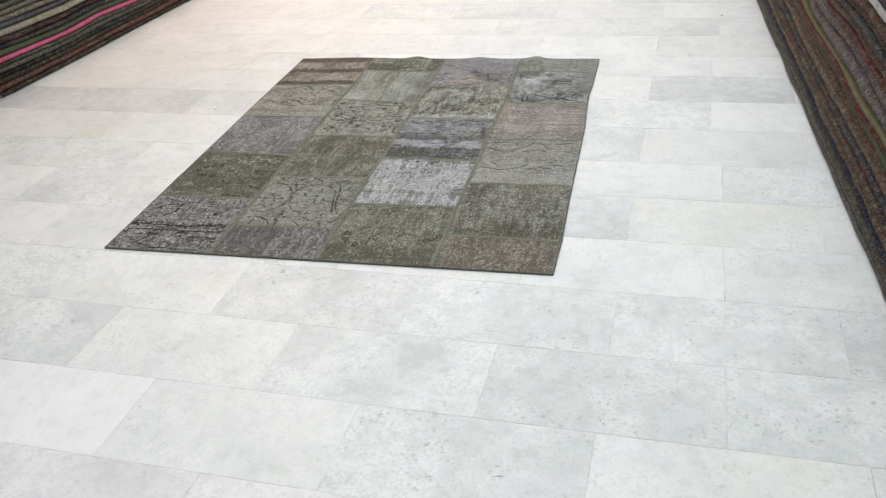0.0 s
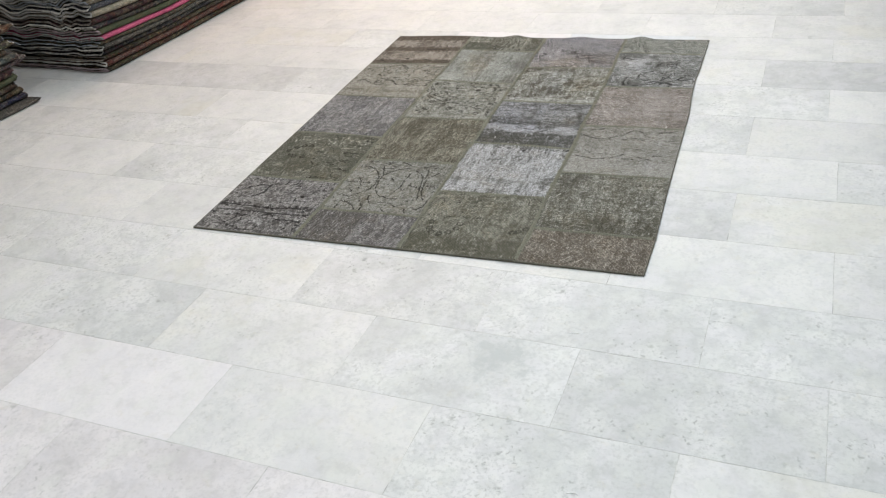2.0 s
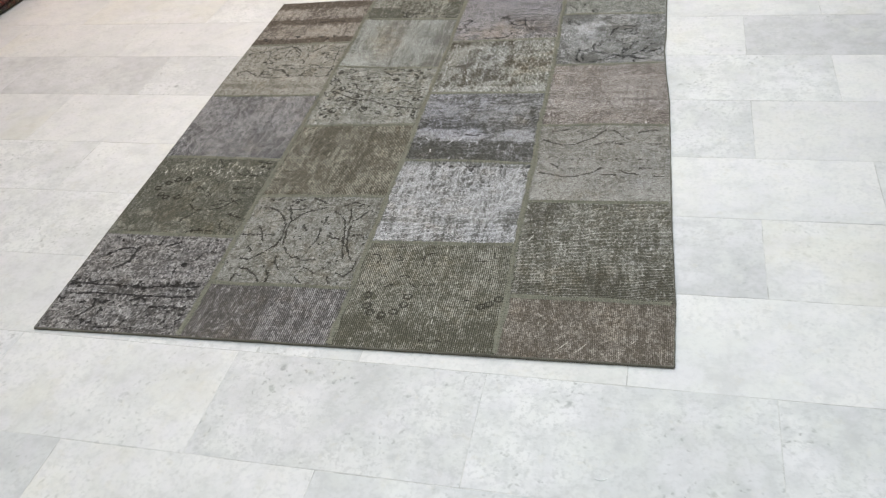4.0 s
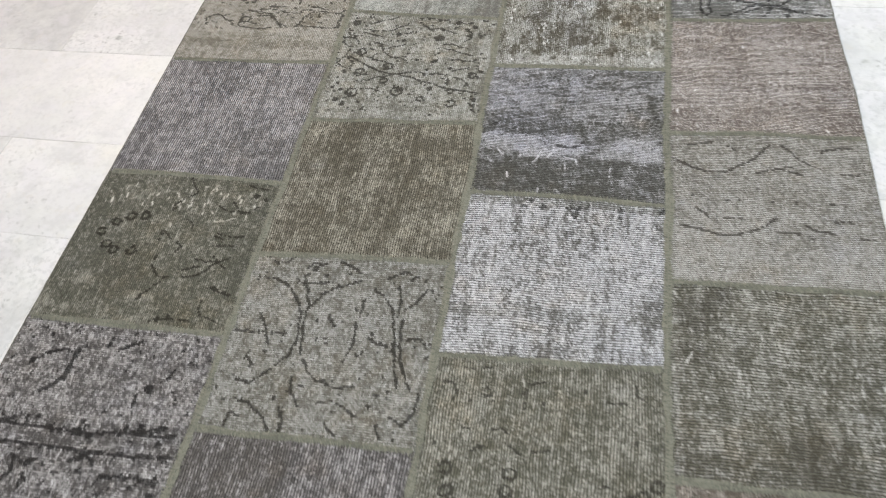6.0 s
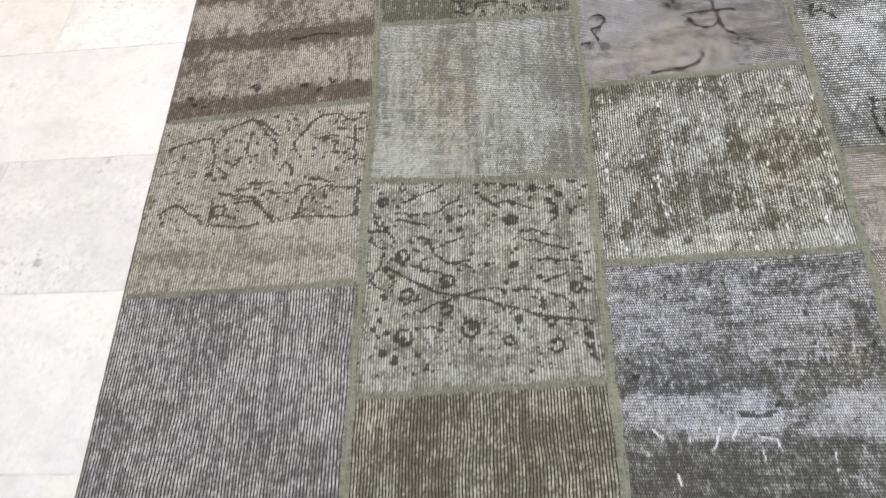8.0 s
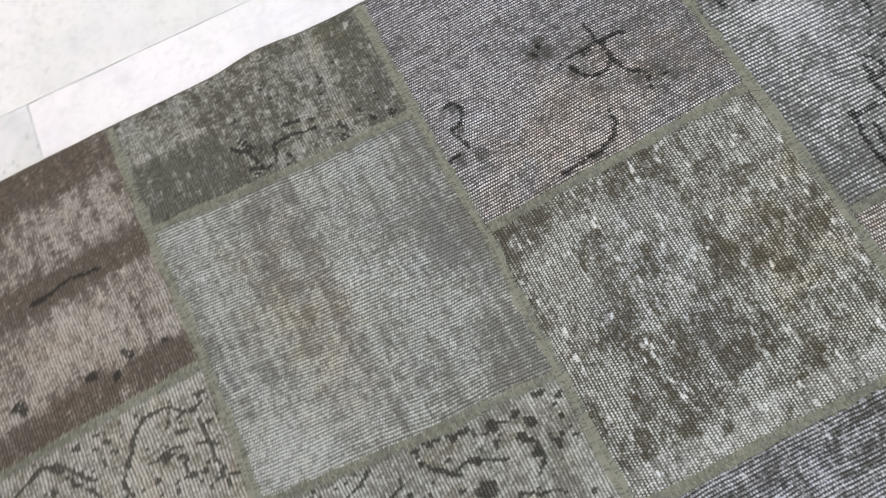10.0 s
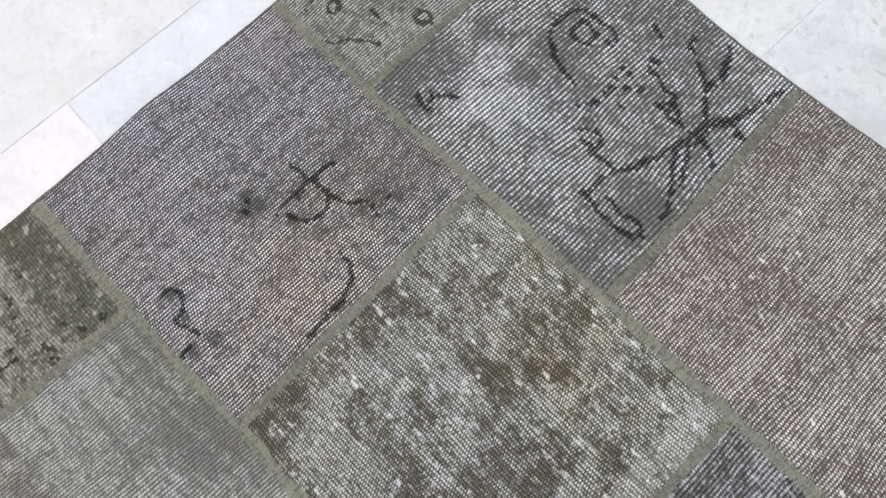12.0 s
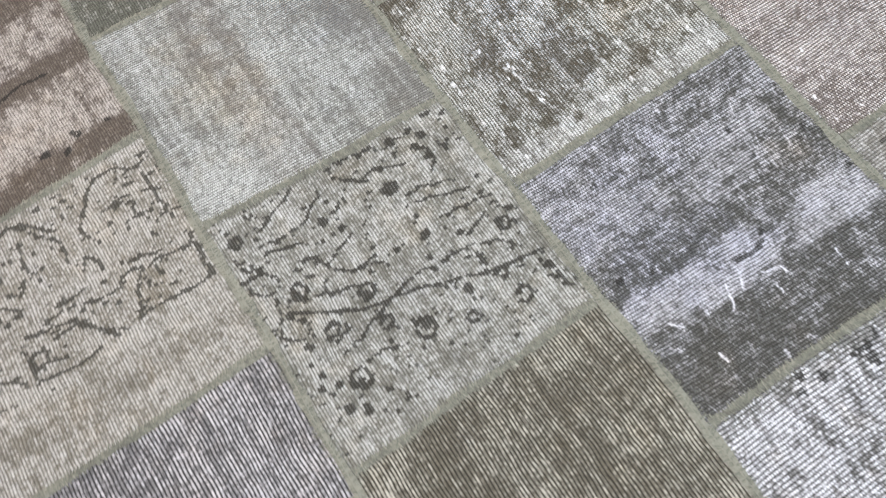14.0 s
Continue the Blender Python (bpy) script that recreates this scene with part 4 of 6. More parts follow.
p.stroke(((0.579, 0.867), (0.637, 0.883), (0.693, 0.854), (0.738, 0.831)))
p.stroke(((0.516, 0.921), (0.546, 0.890), (0.597, 0.854)))
p.stroke(((0.529, 0.982), (0.598, 0.979), (0.648, 0.960), (0.675, 0.967)))
p.stroke(((0.712, 0.924), (0.753, 0.935), (0.801, 0.930)))
p.stroke(((0.803, 0.856), (0.840, 0.843), (0.835, 0.779), (0.807, 0.754)))
p.stroke(((0.888, 0.841), (0.895, 0.794), (0.919, 0.836)))
p.stroke(((0.903, 0.966), (0.942, 0.969)))
p.stroke(((0.405, 0.570), (0.448, 0.566), (0.492, 0.526)))
p.tufts(210, 52, (0, 1, 0.06, 1), 0.007, 0.8)
p.shade(0.3, noise_seed=70, scale=20, low=0.5, high=0.65)
p.flecks(60, 85)
p.tufts(190, 67, size=0.008, strength=0.7)
p.sprinkle(26, 0.005, 0.009, 68, strength=0.7)
put_piece(p, "flower_vine_wool", "pale piece with small dark flowers on vines", base=(0.196, 0.193, 0.162), dark=(0.111, 0.106, 0.0854), light=(0.46, 0.462, 0.437), motif=(0.025, 0.023, 0.018), rib="y", pitch=0.0044, cross=0.6, ribs=0.35, bare=0.5, mott=0.5, size=60, long=1.4, fleck=0.35, dirt=0.65, cloud=0.4, warps=0.55, wefts=0.4, single=0.5)
p = piece(1, 3.5, 4.5)
p.thin(0.1, 0.1, 0.13, 0.6)
p.thin(0.35, 0.12, 0.08, 0.45)
p.thin(0.25, 0.85, 0.07, 0.3)
p.wear(0.5, 0.72, 16, 63, 0.3, su=1.0, sv=0.12)
p.cast(0.35, 0.6, 0.25, 0.5, 0.9)
p.cast(0.8, 0.6, 0.3, 0.6, -0.4)
p.shade(0.35, u=(0.93, 0.1))
p.wear(0.3, 0.6, 6, 16, 0.15, u=(0.6, 0.12))
p.shade(0.5, u=(0.42, 0.12))
p.shade(0.45, u=(0.2, 0.2), v=(0.55, 0.25), noise_seed=7, scale=9)
put_piece(p, "sage_wool", "plain sage-grey piece, whiter in one corner", base=(0.165, 0.168, 0.142), dark=(0.132, 0.127, 0.114), light=(0.5, 0.515, 0.485), rib="x", pitch=0.0043, cross=0.6, ribs=0.7, bare=0.46, mott=0.3, size=22, long=1.8, fleck=0.3, dirt=0.6, cloud=0.5, tint=(0.135, 0.119, 0.1), wavy=0.008, runs=0.2, single=0.2, patch=7, warps=0.8, wefts=0.45)
p = piece(1, 4.5, 5)
p.stroke(((0.358, 0.377), (0.413, 0.270), (0.443, 0.089), (0.497, 0.114), (0.497, 0.253)), width=0.005)
p.stroke(((0.497, 0.253), (0.589, 0.248), (0.670, 0.223)), width=0.005)
p.stroke(((0.400, 0.138), (0.443, 0.089)), width=0.005)
p.stroke(((0.565, 0.350), (0.629, 0.333)), width=0.005)
p.shade(0.85, u=(0.12, 0.28), v=(0.2, 0.4))
p.shade(0.6, u=(0.92, 0.12))
p.sprinkle(30, 0.005, 0.012, 9, (0.4, 1, 0.05, 0.7), 0.55)
p.flecks(70, 83, size=0.008)
put_piece(p, "moss_wool", "dark moss piece with pale specks", base=(0.101, 0.0983, 0.0738), dark=(0.0585, 0.0546, 0.0413), light=(0.414, 0.409, 0.369), rib="y", pitch=0.0042, ribs=0.3, bare=0.26, mott=0.4, size=60, long=1.6, fleck=0.5, dirt=0.6, cloud=0.5, tint=(0.0805, 0.0829, 0.0652), warps=0.65)
# third column
p = piece(2, 0, 1)
p.pen = 0.0042
p.ring(0.148, 0.362, 0.012)
p.ring(0.187, 0.304, 0.012)
p.ring(0.264, 0.280, 0.012)
p.ring(0.338, 0.315, 0.012)
p.ring(0.388, 0.378, 0.012)
p.ring(0.401, 0.456, 0.012)
p.ring(0.130, 0.453, 0.012)
p.ring(0.900, 0.415, 0.012)
p.ring(0.860, 0.392, 0.012)
p.ring(0.958, 0.465, 0.012)
p.stroke(((0.054, 0.808), (0.059, 0.863), (0.102, 0.864), (0.123, 0.812), (0.102, 0.759)))
p.stroke(((0.236, 0.816), (0.258, 0.854), (0.283, 0.782)))
p.stroke(((0.405, 0.825), (0.428, 0.860), (0.428, 0.757)))
p.stroke(((0.497, 0.900), (0.441, 0.880)))
p.stroke(((0.148, 0.937), (0.261, 0.946)))
p.stroke(((0.870, 0.908), (0.876, 0.855), (0.910, 0.834)))
p.stroke(((0.302, 0.644), (0.343, 0.652), (0.375, 0.633)))
p.stroke(((0.176, 0.646), (0.204, 0.640)))
p.stroke(((0.220, 0.537), (0.273, 0.567)))
p.stroke(((0.383, 0.582), (0.432, 0.549)))
p.stroke(((0.486, 0.566), (0.548, 0.578)))
p.stroke(((0.758, 0.819), (0.844, 0.817)))
p.stroke(((0.635, 0.084), (0.681, 0.084)))
p.blot(0.253, 0.801, 0.007)
p.blot(0.679, 0.860, 0.006)
p.blot(0.260, 0.557, 0.008)
p.blot(0.060, 0.562, 0.007)
p.blot(0.552, 0.080, 0.006)
p.blot(0.762, 0.448, 0.006)
p.blot(0.874, 0.638, 0.006)
p.blot(0.507, 0.795, 0.006)
p.blot(0.185, 0.780, 0.005)
p.pale(((0.562, 0.957), (0.588, 0.533), (0.602, 0.179)), width=0.003)
p.pale(((0.395, 0.519), (0.389, 0.393)), width=0.003)
p.pale(((0.397, 1.004), (0.418, 0.790)), width=0.003)
p.tufts(30, 56, (0, 1, 0.3, 1), 0.009, 0.5)
p.wear(0.4, 0.65, 12, 18, 0.4, v=(0.75, 0.2))
p.shade(0.5, v=(0.1, 0.2))
p.flecks(110, 73)
put_piece(p, "olive_figured_wool", "olive piece with rings and small figures", base=(0.108, 0.104, 0.082), dark=(0.0771, 0.0752, 0.0537), light=(0.38, 0.367, 0.32), motif=(0.026, 0.024, 0.018), rib="y", pitch=0.005, cross=0.4, ribs=0.6, bare=0.2, mott=0.3, size=45, long=1.6, fleck=0.6, dirt=0.65, cloud=0.5, tint=(0.0667, 0.0616, 0.0443), warps=0.5, wefts=0.4, single=0.5)
p = piece(2, 1, 2)
p.wear(0.2, 0.6, 10, 20, 0.4, u=(0.12, 0.2))
p.wear(0.2, 0.6, 10, 22, 0.4, v=(0.1, 0.16))
p.wear(0.35, 0.6, 14, 23, 0.4, su=3.0, sv=0.6)
p.sprinkle(14, 0.006, 0.012, 12, (0.3, 0.98, 0.88, 0.98), 0.95)
p.shade(0.5, v=(0.26, 0.04))
p.shade(0.6, v=(0.97, 0.05))
for k in range(7):
    p.wear(0.25, 0.6, 12, 90 + k, 0.5, u=(0.08 + 0.135 * k, 0.03), v=(0.5 + 0.2 * math.sin(k * 2.3), 0.4))
put_piece(p, "white_worn_wool", "white worn-down piece with scattered dark knots", base=(0.29, 0.287, 0.285), dark=(0.07, 0.067, 0.057), light=(0.62, 0.62, 0.63), rib="x", pitch=0.0056, cross=0.6, ribs=0.9, bare=0.4, mott=0.35, size=62, long=3.2, fleck=0.5, dirt=0.75, cloud=0.45, tint=(0.149, 0.148, 0.129), wavy=0.008, patch=13, single=0.75, warps=1, wefts=0.35)
p = piece(2, 2, 3)
p.pale(((0.354, 0.312), (0.328, 0.249), (0.284, 0.186), (0.254, 0.138)), width=0.0036)
p.pale(((0.411, 0.309), (0.385, 0.255)), width=0.0036)
p.pale(((0.448, 0.286), (0.496, 0.277), (0.544, 0.266), (0.546, 0.242)), width=0.0036)
p.pale(((0.185, 0.154), (0.187, 0.120)), width=0.0036)
p.pale(((0.078, 0.346), (0.115, 0.313), (0.151, 0.276)), width=0.0032)
p.pale(((0.569, 0.345), (0.578, 0.314)), width=0.0032)
p.pale(((0.720, 0.218), (0.709, 0.159)), width=0.003)
p.pale(((0.484, 0.239), (0.485, 0.202)), width=0.003)
p.stroke(((0.436, 0.365), (0.521, 0.355), (0.555, 0.367)))
p.blot(0.733, 0.742, 0.006)
p.blot(0.941, 0.616, 0.005)
p.blot(0.082, 0.500, 0.006)
p.blot(0.187, 0.477, 0.005)
p.blot(0.574, 0.391, 0.005)
p.tufts(40, 57, (0, 1, 0.4, 1), 0.008, 0.45)
p.thin(0.729, 0.381, 0.03, 0.45)
p.thin(0.268, 0.381, 0.03, 0.4)
p.thin(0.158, 0.363, 0.03, 0.35)
p.thin(0.877, 0.388, 0.03, 0.45)
p.thin(0.682, 0.946, 0.03, 0.2)
p.thin(0.616, 0.436, 0.025, 0.4)
p.smudge(0.156, 0.184, 0.05)
p.smudge(0.351, 0.141, 0.04)
p.smudge(0.587, 0.077, 0.04)
p.smudge(0.801, 0.259, 0.03)
p.cast(0.30, 0.78, 0.4, 0.4, -0.8)
p.cast(0.24, 0.40, 0.4, 0.25, -1.0)
p.cast(0.73, 0.38, 0.4, 0.15, -0.9)
p.cast(0.25, 0.16, 0.6, 0.2, 0.3)
p.cast(0.85, 0.62, 0.3, 0.2, 0.5)
p.wear(0.38, 0.62, 24, 25, 0.65, v=(0.36, 0.12))
p.wear(0.42, 0.64, 22, 26, 0.4, v=(0.72, 0.22))
p.shade(0.6, v=(0.12, 0.2))
p.shade(0.4, v=(0.52, 0.1))
p.flecks(60, 84)
put_piece(p, "slate_wool", "slate-grey banded piece with pale scratches", base=(0.1, 0.098, 0.09), dark=(0.0572, 0.056, 0.0469), light=(0.5, 0.495, 0.51), rib="x", pitch=0.0046, cross=0.6, ribs=0.75, bare=0.33, mott=0.55, size=42, long=1, fleck=0.45, dirt=0.8, cloud=0.5, tint=(0.0633, 0.0616, 0.0516), patch=14, warps=0.25, wefts=0.6, single=0.35)
p = piece(2, 3, 4)
p.wear(0.1, 0.45, 34, 28, 0.7, v=(0.05, 0.08))
p.smudge(0.63, 0.91, 0.022)
p.smudge(0.44, 0.92, 0.019)
p.smudge(0.71, 0.72, 0.022)
p.smudge(0.62, 0.57, 0.022)
p.smudge(0.80, 0.56, 0.030)
p.smudge(0.81, 0.49, 0.030)
p.smudge(0.71, 0.53, 0.030)
p.smudge(0.89, 0.50, 0.030)
p.smudge(0.78, 0.73, 0.015)
p.smudge(0.62, 0.54, 0.022)
p.smudge(0.75, 0.57, 0.030)
p.smudge(0.77, 0.42, 0.022)
p.thin(0.57, 0.82, 0.024, 0.3)
p.thin(0.56, 0.76, 0.024, 0.3)
p.thin(0.53, 0.95, 0.020, 0.3)
p.thin(0.53, 0.63, 0.024, 0.3)
p.thin(0.71, 0.67, 0.020, 0.3)
p.thin(0.40, 0.72, 0.020, 0.3)
p.thin(0.70, 0.41, 0.020, 0.3)
p.thin(0.77, 0.80, 0.020, 0.3)
p.thin(0.81, 0.68, 0.020, 0.3)
p.thin(0.52, 0.79, 0.028, 0.3)
p.thin(0.52, 0.70, 0.024, 0.3)
p.smudge(0.03, 0.93, 0.030)
p.smudge(0.11, 0.92, 0.030)
p.smudge(0.42, 0.64, 0.025)
p.smudge(0.19, 0.49, 0.020)
p.smudge(0.10, 0.16, 0.020)
p.smudge(0.33, 0.79, 0.020)
p.thin(0.50, 0.64, 0.030, 0.3)
p.thin(0.58, 0.29, 0.025, 0.3)
p.thin(0.56, 0.47, 0.020, 0.3)
p.thin(0.08, 0.67, 0.020, 0.3)
p.thin(0.28, 0.47, 0.020, 0.3)
p.wear(0.5, 0.7, 30, 61, 0.35, su=1.0, sv=0.16)
p.shade(0.75, noise_seed=62, scale=13, low=0.52, high=0.66)
p.cast(0.45, 0.68, 0.3, 0.3, -1.2)
p.cast(0.8, 0.55, 0.3, 0.3, 1.2)
p.cast(0.3, 0.3, 0.4, 0.3, -0.6)
p.shade(0.7, v=(0.94, 0.05), noise_seed=30, scale=16)
p.tufts(160, 60, size=0.012, strength=0.5)
p.flecks(330, 82, size=0.009, strength=0.9)
put_piece(p, "olive_fleck_wool", "olive and cream flecked piece", base=(0.164, 0.16, 0.126), dark=(0.072, 0.063, 0.043), light=(0.58, 0.585, 0.55), motif=(0.055, 0.046, 0.032), rib="y", pitch=0.0044, dot=0.0036, cross=0.85, ribs=0.8, bare=0.53, mott=0.8, size=60, long=3.0, fleck=0.4, dirt=0.75, cloud=0.4, tint=(0.0805, 0.071, 0.0516), patch=16, single=0.45, warps=0.9, wefts=0.4, gap=0.4)
p = piece(2, 4, 5)
p.pen = 0.0056
p.stroke(((0.653, 0.502), (0.663, 0.423), (0.676, 0.358), (0.683, 0.298), (0.699, 0.262), (0.739, 0.229)))
p.stroke(((0.750, 0.404), (0.690, 0.413), (0.619, 0.414), (0.562, 0.419), (0.515, 0.407)))
p.stroke(((0.658, 0.418), (0.583, 0.398)))
p.stroke(((0.684, 0.350), (0.641, 0.303), (0.603, 0.300), (0.561, 0.319), (0.532, 0.371)))
p.stroke(((0.712, 0.411), (0.669, 0.404)))
p.stroke(((0.570, 0.170), (0.563, 0.114), (0.536, 0.077), (0.487, 0.053), (0.422, 0.046), (0.357, 0.038), (0.322, 0.037)))
p.stroke(((0.098, 0.456), (0.133, 0.458), (0.146, 0.417), (0.118, 0.370), (0.077, 0.363), (0.090, 0.325), (0.102, 0.285)))
p.stroke(((0.045, 0.272), (0.003, 0.253)))
p.smudge(0.487, 0.513, 0.014)
p.smudge(0.446, 0.491, 0.012)
p.smudge(0.499, 0.473, 0.01)
p.smudge(0.768, 0.209, 0.014)
p.smudge(0.752, 0.140, 0.012)
p.smudge(0.711, 0.222, 0.01)
p.smudge(0.803, 0.166, 0.01)
p.smudge(0.126, 0.239, 0.012)
p.smudge(0.121, 0.443, 0.012)
p.smudge(0.057, 0.259, 0.012)
p.smudge(0.457, 0.046, 0.012)
p.smudge(0.538, 0.350, 0.012)
p.smudge(0.108, 0.357, 0.012)
p.blot(0.482, 0.506, 0.005)
p.blot(0.738, 0.202, 0.006)
p.blot(0.791, 0.181, 0.005)
p.blot(0.451, 0.483, 0.005)
p.blot(0.729, 0.168, 0.005)
p.blot(0.121, 0.455, 0.006)
p.blot(0.097, 0.293, 0.006)
p.blot(0.494, 0.060, 0.006)
p.blot(0.055, 0.271, 0.005)
p.cast(0.31, 0.84, 0.6, 0.6, -0.9)
p.cast(0.57, 1.02, 0.6, 0.5, -0.4)
p.cast(0.63, 0.14, 0.5, 0.4, 1.0)
p.cast(0.19, 0.13, 0.5, 0.3, 0.7)
p.cast(0.85, 0.17, 0.2, 0.2, 0.5)
p.cast(0.66, 0.68, 0.4, 0.2, -0.3)
p.shade(0.25, u=(0.8, 0.3), v=(0.3, 0.3), noise_seed=8, scale=10)
put_piece(p, "mauve_flower_wool", "mauve-grey dotted piece with a black flower sprig", base=(0.138, 0.124, 0.126), dark=(0.091, 0.0867, 0.0827), light=(0.8, 0.775, 0.775), rib="x", pitch=0.0043, cross=0.9, ribs=1, bare=0.55, mott=0.2, size=30, long=1.3, fleck=0.12, dirt=0.7, cloud=0.25, tint=(0.045, 0.042, 0.03), runs=0.2, single=0.3, warps=0.15, wefts=0.45, motif=(0.008, 0.008, 0.007), gap=0.4)
# fourth column
p = piece(3, 0, 0.5)
p.pale(((0.198, 0.751), (0.261, 0.622)), width=0.003)
p.pale(((0.326, 0.074), (0.412, 0.260)), width=0.0032)
p.pale(((0.452, 0.093), (0.553, 0.334)), width=0.0032)
p.pale(((0.739, 0.220), (0.797, 0.388)), width=0.0032)
p.pale(((0.164, 0.388), (0.187, 0.310)), width=0.0032)
p.pale(((0.616, 0.296), (0.649, 0.357)), width=0.003)
p.cast(0.56, 0.72, 0.8, 0.4, 0.5)
p.flecks(150, 74, size=0.007)
p.flecks(50, 75, (0.1, 0.9, 0.3, 0.6))
put_piece(p, "brown_wool", "brown piece with pale dashed scratches", base=(0.118, 0.1, 0.08), dark=(0.088, 0.075, 0.06), light=(0.391, 0.361, 0.32), rib="y", pitch=0.0042, ribs=0.3, bare=0.13, mott=0.3, size=45, long=2.2, fleck=0.6, dirt=0.7, cloud=0.3, warps=0.6, wefts=0.2, single=0.4)
p = piece(3, 0.5, 1.5)
p.pale(((0.194, 0.823), (0.164, 0.744), (0.124, 0.645), (0.068, 0.527)), width=0.0034)
p.pale(((0.956, 0.829), (0.899, 0.679)), width=0.003)
p.smudge(0.135, 0.803, 0.05)
p.smudge(0.225, 0.922, 0.03)
p.smudge(0.108, 0.605, 0.03)
p.smudge(0.583, 0.158, 0.06)
p.smudge(0.867, 0.177, 0.05)
p.thin(0.452, 0.854, 0.04, 0.25)
p.thin(0.490, 0.562, 0.04, 0.2)
p.thin(0.307, 0.731, 0.03, 0.25)
p.wear(0.35, 0.6, 10, 35, 0.35, v=(0.75, 0.25))
p.wear(0.4, 0.6, 26, 36, 0.4, su=3, sv=0.5)
p.shade(0.5, v=(0.06, 0.1))
p.flecks(200, 76, size=0.009)
p.flecks(50, 77, (0.0, 1, 0.45, 0.95), 0.018)
put_piece(p, "olive_grey_wool", "olive-grey piece with pale worn threads", base=(0.0943, 0.0895, 0.0652), dark=(0.0667, 0.064, 0.0472), light=(0.437, 0.426, 0.393), rib="x", pitch=0.0058, cross=0.3, ribs=0.8, bare=0.1, mott=0.2, size=34, long=1, fleck=0.6, dirt=0.4, cloud=0.35, tint=(0.0598, 0.0544, 0.0393), wavy=0.012, warps=0.3, wefts=0.5, single=0.45)
p = piece(3, 1.5, 2.5)
p.pen = 0.0054
p.stroke(((0.024, 0.805), (0.104, 0.756), (0.196, 0.722), (0.294, 0.729), (0.379, 0.777), (0.446, 0.824), (0.501, 0.898), (0.527, 0.915)))
p.stroke(((0.582, 0.915), (0.626, 0.875), (0.669, 0.815), (0.729, 0.776), (0.771, 0.751)))
p.stroke(((0.108, 0.912), (0.237, 0.936)))
p.stroke(((0.302, 0.904), (0.350, 0.877)))
p.stroke(((0.442, 0.719), (0.538, 0.751), (0.619, 0.765)))
p.stroke(((0.556, 0.751), (0.661, 0.716)))
p.stroke(((0.769, 0.889), (0.849, 0.922), (0.927, 0.923)))
p.stroke(((0.847, 0.729), (0.968, 0.740)))
p.blot(0.112, 0.553, 0.005)
p.blot(0.192, 0.527, 0.005)
p.blot(0.289, 0.530, 0.006)
p.blot(0.345, 0.527, 0.006)
p.blot(0.511, 0.527, 0.006)
p.blot(0.629, 0.528, 0.006)
p.blot(0.786, 0.528, 0.006)
p.blot(0.448, 0.610, 0.005)
p.blot(0.676, 0.299, 0.005)
p.stroke(((0.127, 0.471), (0.178, 0.439), (0.194, 0.411)))
p.stroke(((0.272, 0.414), (0.353, 0.407)))
p.stroke(((0.056, 0.349), (0.132, 0.338), (0.225, 0.310), (0.287, 0.300), (0.364, 0.317), (0.446, 0.354), (0.494, 0.399), (0.518, 0.424)))
p.stroke(((0.522, 0.334), (0.624, 0.334)))
p.stroke(((0.656, 0.379), (0.710, 0.345), (0.778, 0.334)))
p.stroke(((0.788, 0.414), (0.872, 0.411)))
p.stroke(((0.877, 0.310), (0.947, 0.311)))
p.tufts(25, 59, (0, 1, 0.3, 1), 0.008, 0.5)
p.thin(0.044, 0.257, 0.03, 0.5)
p.thin(0.031, 0.043, 0.03, 0.5)
p.thin(0.235, 0.807, 0.02, 0.3)
p.cast(0.77, 0.40, 0.35, 0.5, -0.8)
p.cast(0.16, 0.40, 0.4, 0.2, -0.4)
p.cast(0.37, 0.01, 0.8, 0.15, 0.4)
p.wear(0.3, 0.6, 9, 38, 0.4, v=(0.15, 0.16))
put_piece(p, "beige_wool", "beige ribbed piece with thin dark garlands", base=(0.19, 0.176, 0.153), dark=(0.127, 0.12, 0.0992), light=(0.46, 0.456, 0.43), motif=(0.035, 0.031, 0.025), rib="x", pitch=0.0048, cross=0.5, ribs=0.7, bare=0.5, mott=0.25, size=36, long=1, fleck=0.3, dirt=0.7, cloud=0.5, warps=0.3, wefts=0.4, single=0.6)
p = piece(3, 2.5, 3.5)
p.wear(0.5, 0.75, 9, 40, 0.3)
p.flecks(60, 64, size=0.006, strength=1.0)
p.wear(0.55, 0.75, 40, 65, 0.5, su=0.12, sv=1.0)
p.shade(0.35, v=(0.15, 0.2), noise_seed=41)
put_piece(p, "rose_brown_wool", "rose-brown dotted piece", base=(0.17, 0.145, 0.123), dark=(0.112, 0.092, 0.08), light=(0.7, 0.655, 0.61), rib="x", pitch=0.0046, cross=0.85, ribs=0.95, bare=0.45, mott=0.25, size=32, long=1, fleck=0.25, dirt=0.7, cloud=0.3, tint=(0.113, 0.0971, 0.0812), wavy=0.012, runs=0.25, single=0.6, warps=0.15, wefts=0.45, gap=0.5)
p = piece(3, 3.5, 4.5)
p.pen = 0.0066
p.stroke(((0.512, 0.637), (0.546, 0.682), (0.595, 0.731), (0.638, 0.748), (0.689, 0.745), (0.727, 0.716), (0.733, 0.670), (0.736, 0.621), (0.740, 0.572), (0.714, 0.552), (0.687, 0.566)))
p.stroke(((0.640, 0.685), (0.699, 0.689), (0.702, 0.654), (0.692, 0.618), (0.636, 0.607), (0.626, 0.649), (0.640, 0.685)))
p.stroke(((0.512, 0.637), (0.500, 0.588), (0.496, 0.538)))
p.stroke(((0.441, 0.492), (0.470, 0.467), (0.506, 0.445)))
